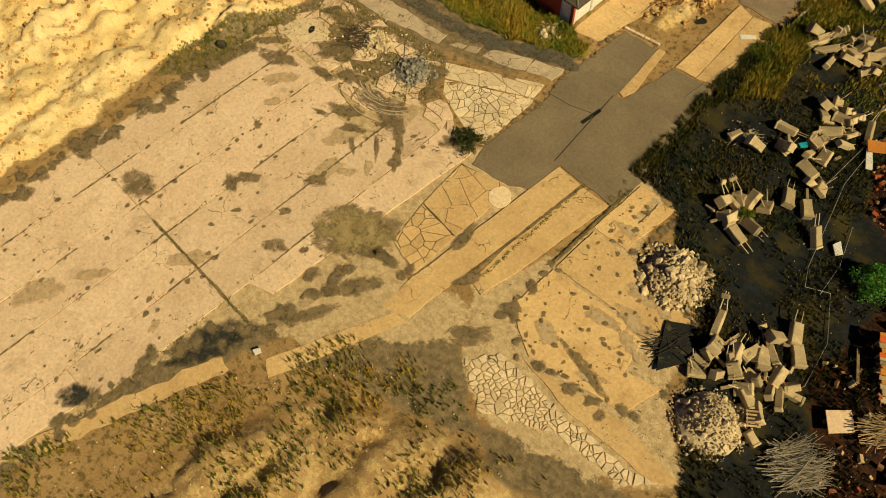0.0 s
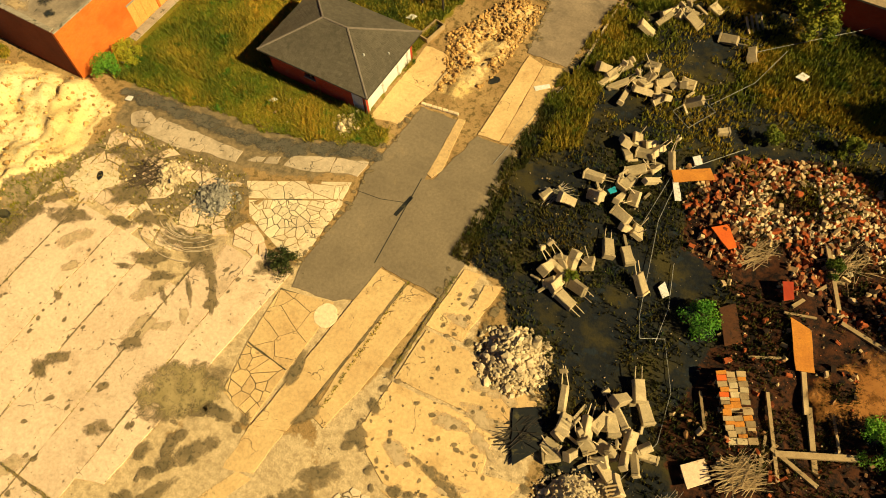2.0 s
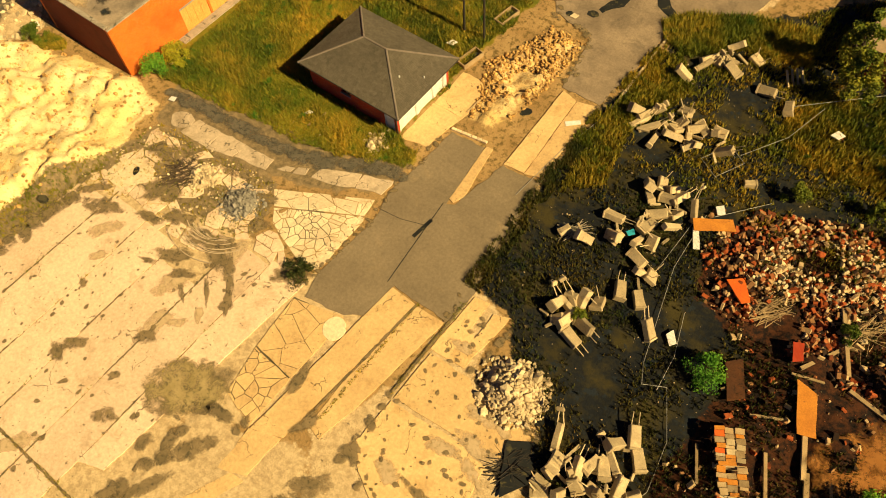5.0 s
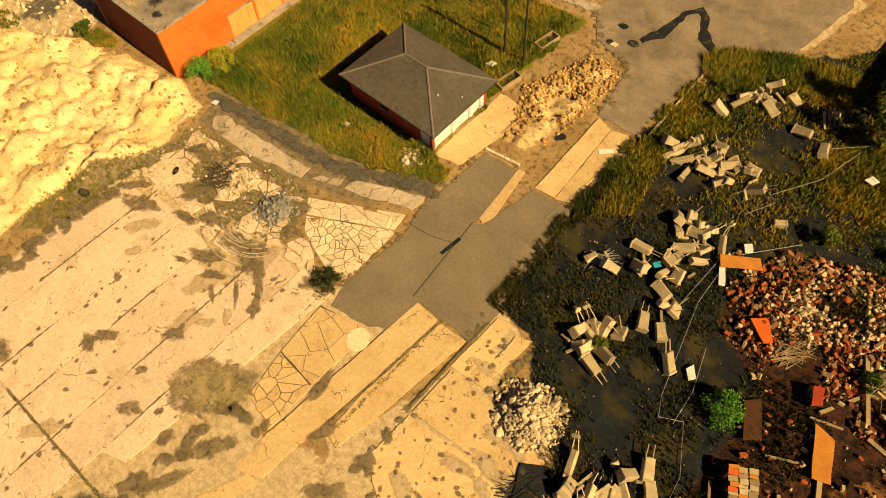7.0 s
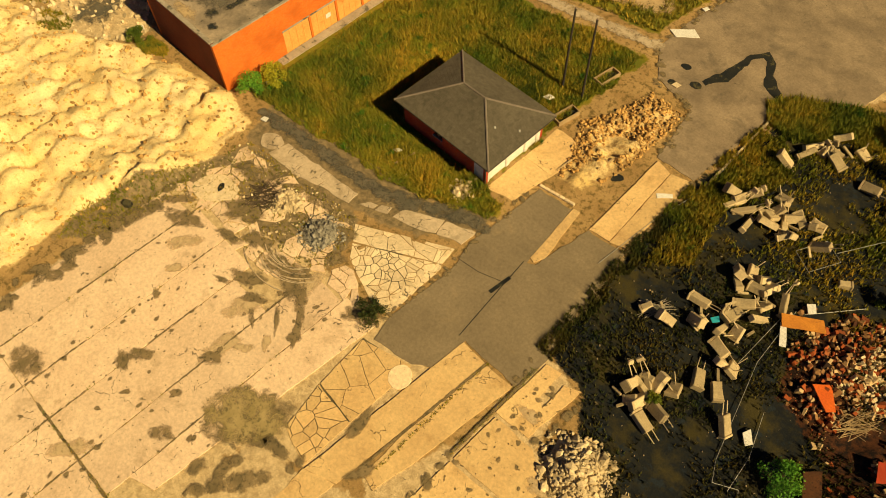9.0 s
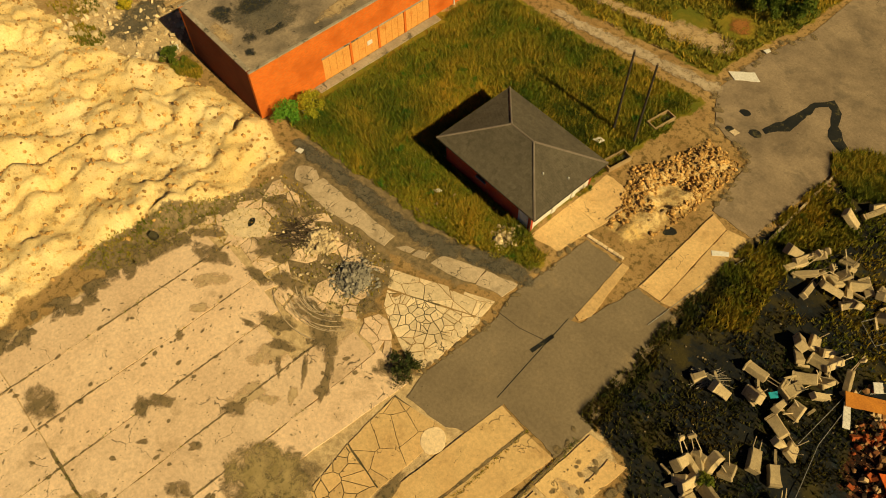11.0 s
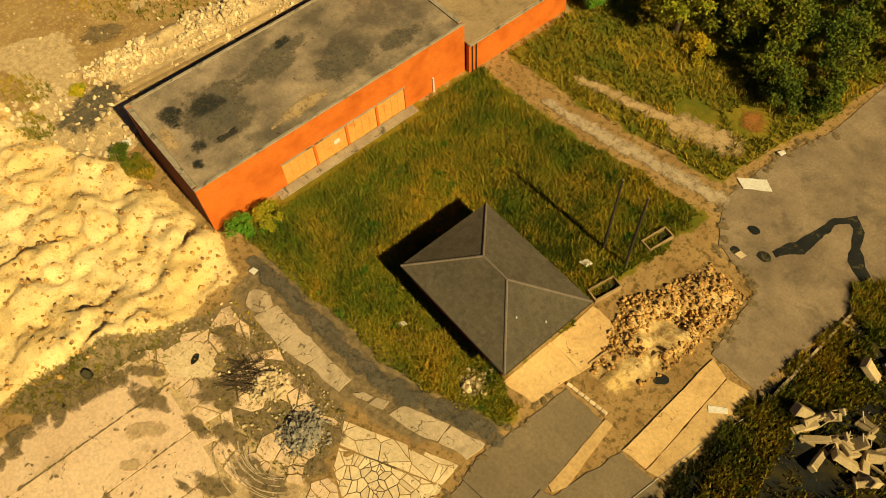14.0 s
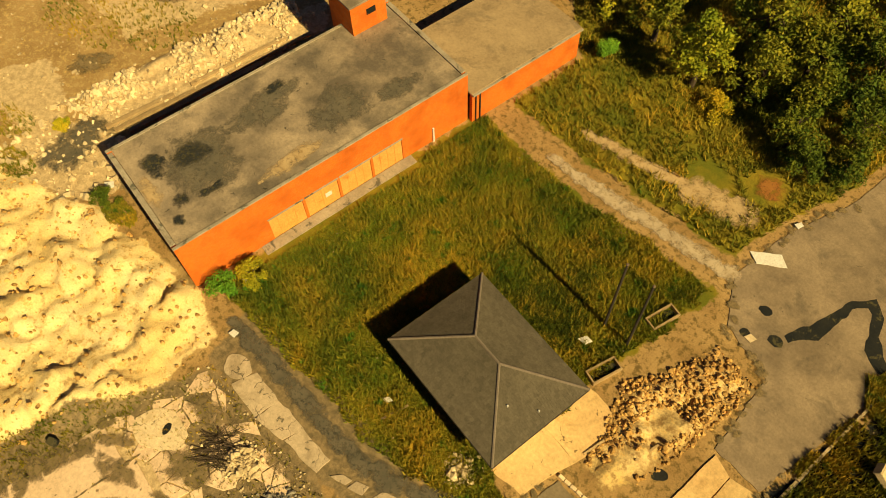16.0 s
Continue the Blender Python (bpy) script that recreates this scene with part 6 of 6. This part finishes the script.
# ---- weeds and grass ----
def clear(p):
    """Drops the places that lie under the hut and other buildings."""
    x, y = p[:, 0], p[:, 1]
    hut = (x > -16.4) & (x < -7.55) & (y > 10.0) & (y < 16.4)
    hut |= (np.hypot(x + 10.4, y - 37.5) < 1.6) | (np.hypot((x + 13.4) * 0.7, y - 35.2) < 1.3)
    for q in ([(-21.6, 30.9), (-14.5, 32.7), (-10, 33.6), (-9.6, 35.2), (-12.5, 35.4), (-15, 33.6), (-21.6, 31.6)], [(-20.6, 27.4), (-7.4, 30), (-7.4, 30.9), (-20.4, 28.3)]):
        hut |= inside(q, x, y) + 0.9 * (fractal(x, y, 1.1, 3) - 0.5) > 0
    return p[~hut & ~((x < -27.2) & (y > 6.6) & (y < 20)) & ~((x < -27.9) & (y > 2) & (y < 36.2) & (x > -36))]


SOUTH = [(-9, -36), (-6, -30), (-1, -18), (5, -15), (9, -17), (18, -14), (26, -8), (24, -20), (4, -40)]
meadow = clear(spots(LAWN, 90000, 31, -0.5))
meadow = meadow[inside(LAWN, meadow[:, 0], meadow[:, 1]) + 1.2 * (fractal(meadow[:, 0], meadow[:, 1], 0.9, 4) - 0.5) > 0]
blades(meadow, 0.22, 0.028, 31, 0.7).thing("lawn_grass", M_GRASS, "long unmown green and straw grass", "grass", kind="stuff")
tuft = meadow[ease(fractal(meadow[:, 0] + 8, meadow[:, 1], 0.8, 4), 0.4, 0.6) > np.random.default_rng(9).random(len(meadow))][:17000]
blades(tuft, 0.42, 0.05, 46, 0.6).thing("grass_tufts", M_SCRUB, "taller straw and olive tufts in grass", "grass", kind="stuff")
# taller blades in darker green tones, in patches round the poles
dark_spots = spots([(-18.6, 22.4), (-15.8, 17.6), (-12, 17.6), (-8.4, 20.4), (-8.2, 26.8), (-11.6, 26.9)], 10000, 45, -0.6)
dark_spots = dark_spots[ease(fractal(dark_spots[:, 0] + 4, dark_spots[:, 1], 0.35, 4), 0.34, 0.54) > np.random.default_rng(6).random(len(dark_spots))]
blades(dark_spots, 0.36, 0.03, 45, 0.5).thing("lush_grass", M_DARKGRASS, "darker green grass round the poles", "grass", kind="stuff")
blades(np.concatenate([clear(spots(SCRUB, 44000, 32)), spots(BANK, 5000, 38)]), 0.5, 0.045, 32, 0.6).thing("tall_scrub", M_SCRUB, "tall dry scrub with orange and green stems", "scrub", kind="stuff")
thin = spots(ASH, 80000, 33)
thin = thin[(ease(fractal(thin[:, 0], thin[:, 1], 0.35, 5), 0.36, 0.56) > np.random.default_rng(1).random(len(thin))) & (thin[:, 0] < 34)]
verge = spots([(4.9, 3), (3.5, 3), (3.4, 6), (2.9, 12.6), (2.9, 21), (3.4, 30), (4.6, 30), (4.4, 21), (4.4, 12)], 5200, 44)
verge = verge[ease(fractal(verge[:, 0], verge[:, 1], 0.9, 5), 0.36, 0.55) > np.random.default_rng(2).random(len(verge))]
verge[:, 2] = np.maximum(verge[:, 2], 0.03)
thin = np.concatenate([thin, verge])
rough = thin[:, 1] + 3 * fractal(thin[:, 0], thin[:, 1], 0.3, 3) > 19
blades(thin[rough], 0.34, 0.042, 43).thing("scrub_weeds", M_SCRUB, "dry orange and olive scrub on dark ground", "weeds", kind="stuff")
thin = thin[~rough]
blades(thin, 0.30, 0.04, 33).thing("site_weeds", M_WEED, "patchy olive weeds on dark ground", "weeds", kind="stuff")
blades(np.concatenate([spots(DRY, 2600, 34), spots([(14, 24), (15, 31), (21, 34), (30, 33), (34, 26), (24, 25)], 6000, 39)]), 0.4, 0.06, 34).thing("verge_weeds", M_SCRUB, "dry weeds along the road edge", "weeds", kind="stuff")
weeds = spots(SOUTH, 12000, 35)
weeds = weeds[ease(fractal(weeds[:, 0], weeds[:, 1], 0.4, 5), 0.4, 0.62) > np.random.default_rng(3).random(len(weeds))]
blades(weeds, 0.4, 0.045, 35).thing("dry_weeds", M_SCRUB, "dry brown weeds on bare soil", "weeds", kind="stuff")
strip = np.concatenate([spots(m, 1100, 36 + n) for n, m in enumerate(MUDS[1:3])])
blades(strip, 0.2, 0.035, 36).thing("strip_weeds", M_SCRUB, "weeds in the muddy strip by the paving", "weeds", kind="stuff")
joint = []
r5 = np.random.default_rng(77)
for jx in (-20.8, -17.25, -14.2, -10.65, -7.7):
    for y in r5.uniform(-38, -6, 130):
        if float(lattice(jx, y * 0.8)) > 0.45:
            joint.append((jx + r5.normal(0, 0.05), y, 0.03))
for _ in range(160):
    joint.append((-15.4 + r5.uniform(0, 10), -21.52 + r5.normal(0, 0.04), 0.03))
    joint.append((2.15 + r5.normal(0, 0.05) - 0.0, r5.uniform(-9.5, 0), 0.05))
    joint.append((4.55 + r5.normal(0, 0.07), r5.uniform(-6, 2), 0.04))
blades(joint, 0.12, 0.035, 37, 0.8).thing("joint_weeds", M_SCRUB, "dark weeds in the slab joints", "weeds", kind="stuff")

# ---- loose stones ----
for name, poly, count, lo, hi, mat, kinds, label, sink in (
        ("brick_rubble", [(14.8, 14.3), (16.4, 18.9), (22.8, 22), (31, 19), (33, 12), (28, 10.5), (22.5, 9.5), (16.3, 11)], 7500, 0.05, 0.6, M_REDRUB, [0, 2, 4, *range(8, 16)], "broken brick and stone rubble", 0.25),
        ("dark_rubble", REDS, 2200, 0.06, 0.5, M_REDRUB, range(8, 16), "scattered broken brick on black ground", 0.3),
        ("pale_rubble", [(18, 13), (18.5, 18), (23, 21), (28, 18), (27, 13), (23, 15)], 2200, 0.06, 0.45, M_STONE, [1, 3, 5, *range(8, 16)], "pale broken masonry among brick rubble", 0.2),
        ("site_stones", ASH, 3000, 0.04, 0.2, M_BLOCK, range(8), "small stones on dark ground", 0.3),
        ("clay_clods", HEAP, 3400, 0.04, 0.42, M_CLOD, range(8), "orange clay clods in a spoil heap", 0.3),
        ("sand_lumps", SAND, 7000, 0.04, 0.42, M_CLOD, range(8), "sandy lumps between tipped loads", 0.35),
        ("strip_stones", MUDS[1], 700, 0.06, 0.26, M_STONE, range(8), "broken concrete crumbs in mud", 0.3),
        ("yard_rubble", PALES[0], 1300, 0.08, 0.5, M_STONE, range(16), "pale demolition rubble behind the workshop", 0.3),
        ("back_rubble", [(-62, -4), (-46, -3), (-39, 1), (-39, 5), (-44, 10), (-48, 26), (-62, 26)], 700, 0.06, 0.45, M_STONE, range(16), "pale rubble scattered on bare soil", 0.3),
        ("chunk_rubble", [(-50, -5), (-40, -2), (-38.9, 1.8), (-43, 4), (-50, 2)], 400, 0.08, 0.75, M_STONE, range(16), "pale broken concrete chunks by the workshop end", 0.35),
        ("soil_stones", SOUTH, 900, 0.05, 0.2, M_STONE, range(8), "pale stones on bare soil", 0.3),
        ("lawn_stones", LAWN, 160, 0.06, 0.2, M_STONE, range(8), "pale stones in the grass", 0.2)):
    p = spots(poly, count, 50 + count)
    if name in ("clay_clods", "lawn_stones"):
        p = clear(p)
    if name in ("brick_rubble", "dark_rubble", "pale_rubble"):
        p = p[ease(fractal(p[:, 0] + 9, p[:, 1], 0.4, 5), 0.36, 0.56) > np.random.default_rng(5).random(len(p))]
    if name == "yard_rubble":
        p = p[fractal(p[:, 0], p[:, 1], 0.5, 4) > 0.47]
    if name == "clay_clods":
        p = p[fractal(p[:, 0] + 5, p[:, 1], 0.45, 3) + 0.02 * (p[:, 1] - 19) > 0.37]
    size = lo + (hi - lo) * np.random.default_rng(count).random(len(p)) ** 3.2
    scatter(p, size, count, sink, kinds).thing(name, mat, label, "stones", kind="stuff")
p = spots(ROW, 3200, 61)
p = p[ease(fractal(p[:, 0] + 2, p[:, 1], 0.6, 4), 0.36, 0.56) > np.random.default_rng(60).random(len(p))]
scatter(p, 0.06 + 0.6 * np.random.default_rng(62).random(len(p)) ** 3, 63, 0.3, range(16)).thing("rubble_row", M_STONE, "long row of pale rubble behind the workshop", "stones", kind="stuff")
for x, y0, y1, th in ((-45.0, 3.4, 9.0, 0.34), (-44.3, 3.8, 12.4, 0.3), (-43.5, 4.6, 16, 0.42), (-44.8, 10.5, 19, 0.3), (-42.6, 6.0, 19.4, 0.3), (-43.9, 13.4, 21, 0.26)):
    beam(x, y0, x + 0.3, y1, th, 0.16, "long pale timber laid along the workshop wall")
back = np.concatenate([spots(blob(x, y, a, b, 0.3, x, 16, 0.5), n, 64 + n) for x, y, a, b, n in ((-46.1, -3.2, 1.6, 1.2, 300), (-53, 11.4, 4.4, 2.8, 330), (-57.4, 7, 4.2, 2.8, 300), (-50.6, -2.4, 2.6, 1.6, 220), (-37.2, 0.8, 1.6, 0.9, 500))])
blades(back, 0.3, 0.045, 65).thing("back_weeds", M_SCRUB, "yellow-green weeds on bare soil", "weeds", kind="stuff")
CRUMB = [(x, y, 0.05) for x, y, _ in spots(YARD, 900, 91, 0.3)] + [(x, y, 0.05) for x, y, _ in spots(APRON, 350, 92, 0.4)]
scatter(CRUMB, 0.025 + 0.07 * np.random.default_rng(93).random(len(CRUMB)) ** 2, 94).thing("slab_crumbs", M_MUD, "small dark crumbs on the concrete", "stones", kind="stuff")
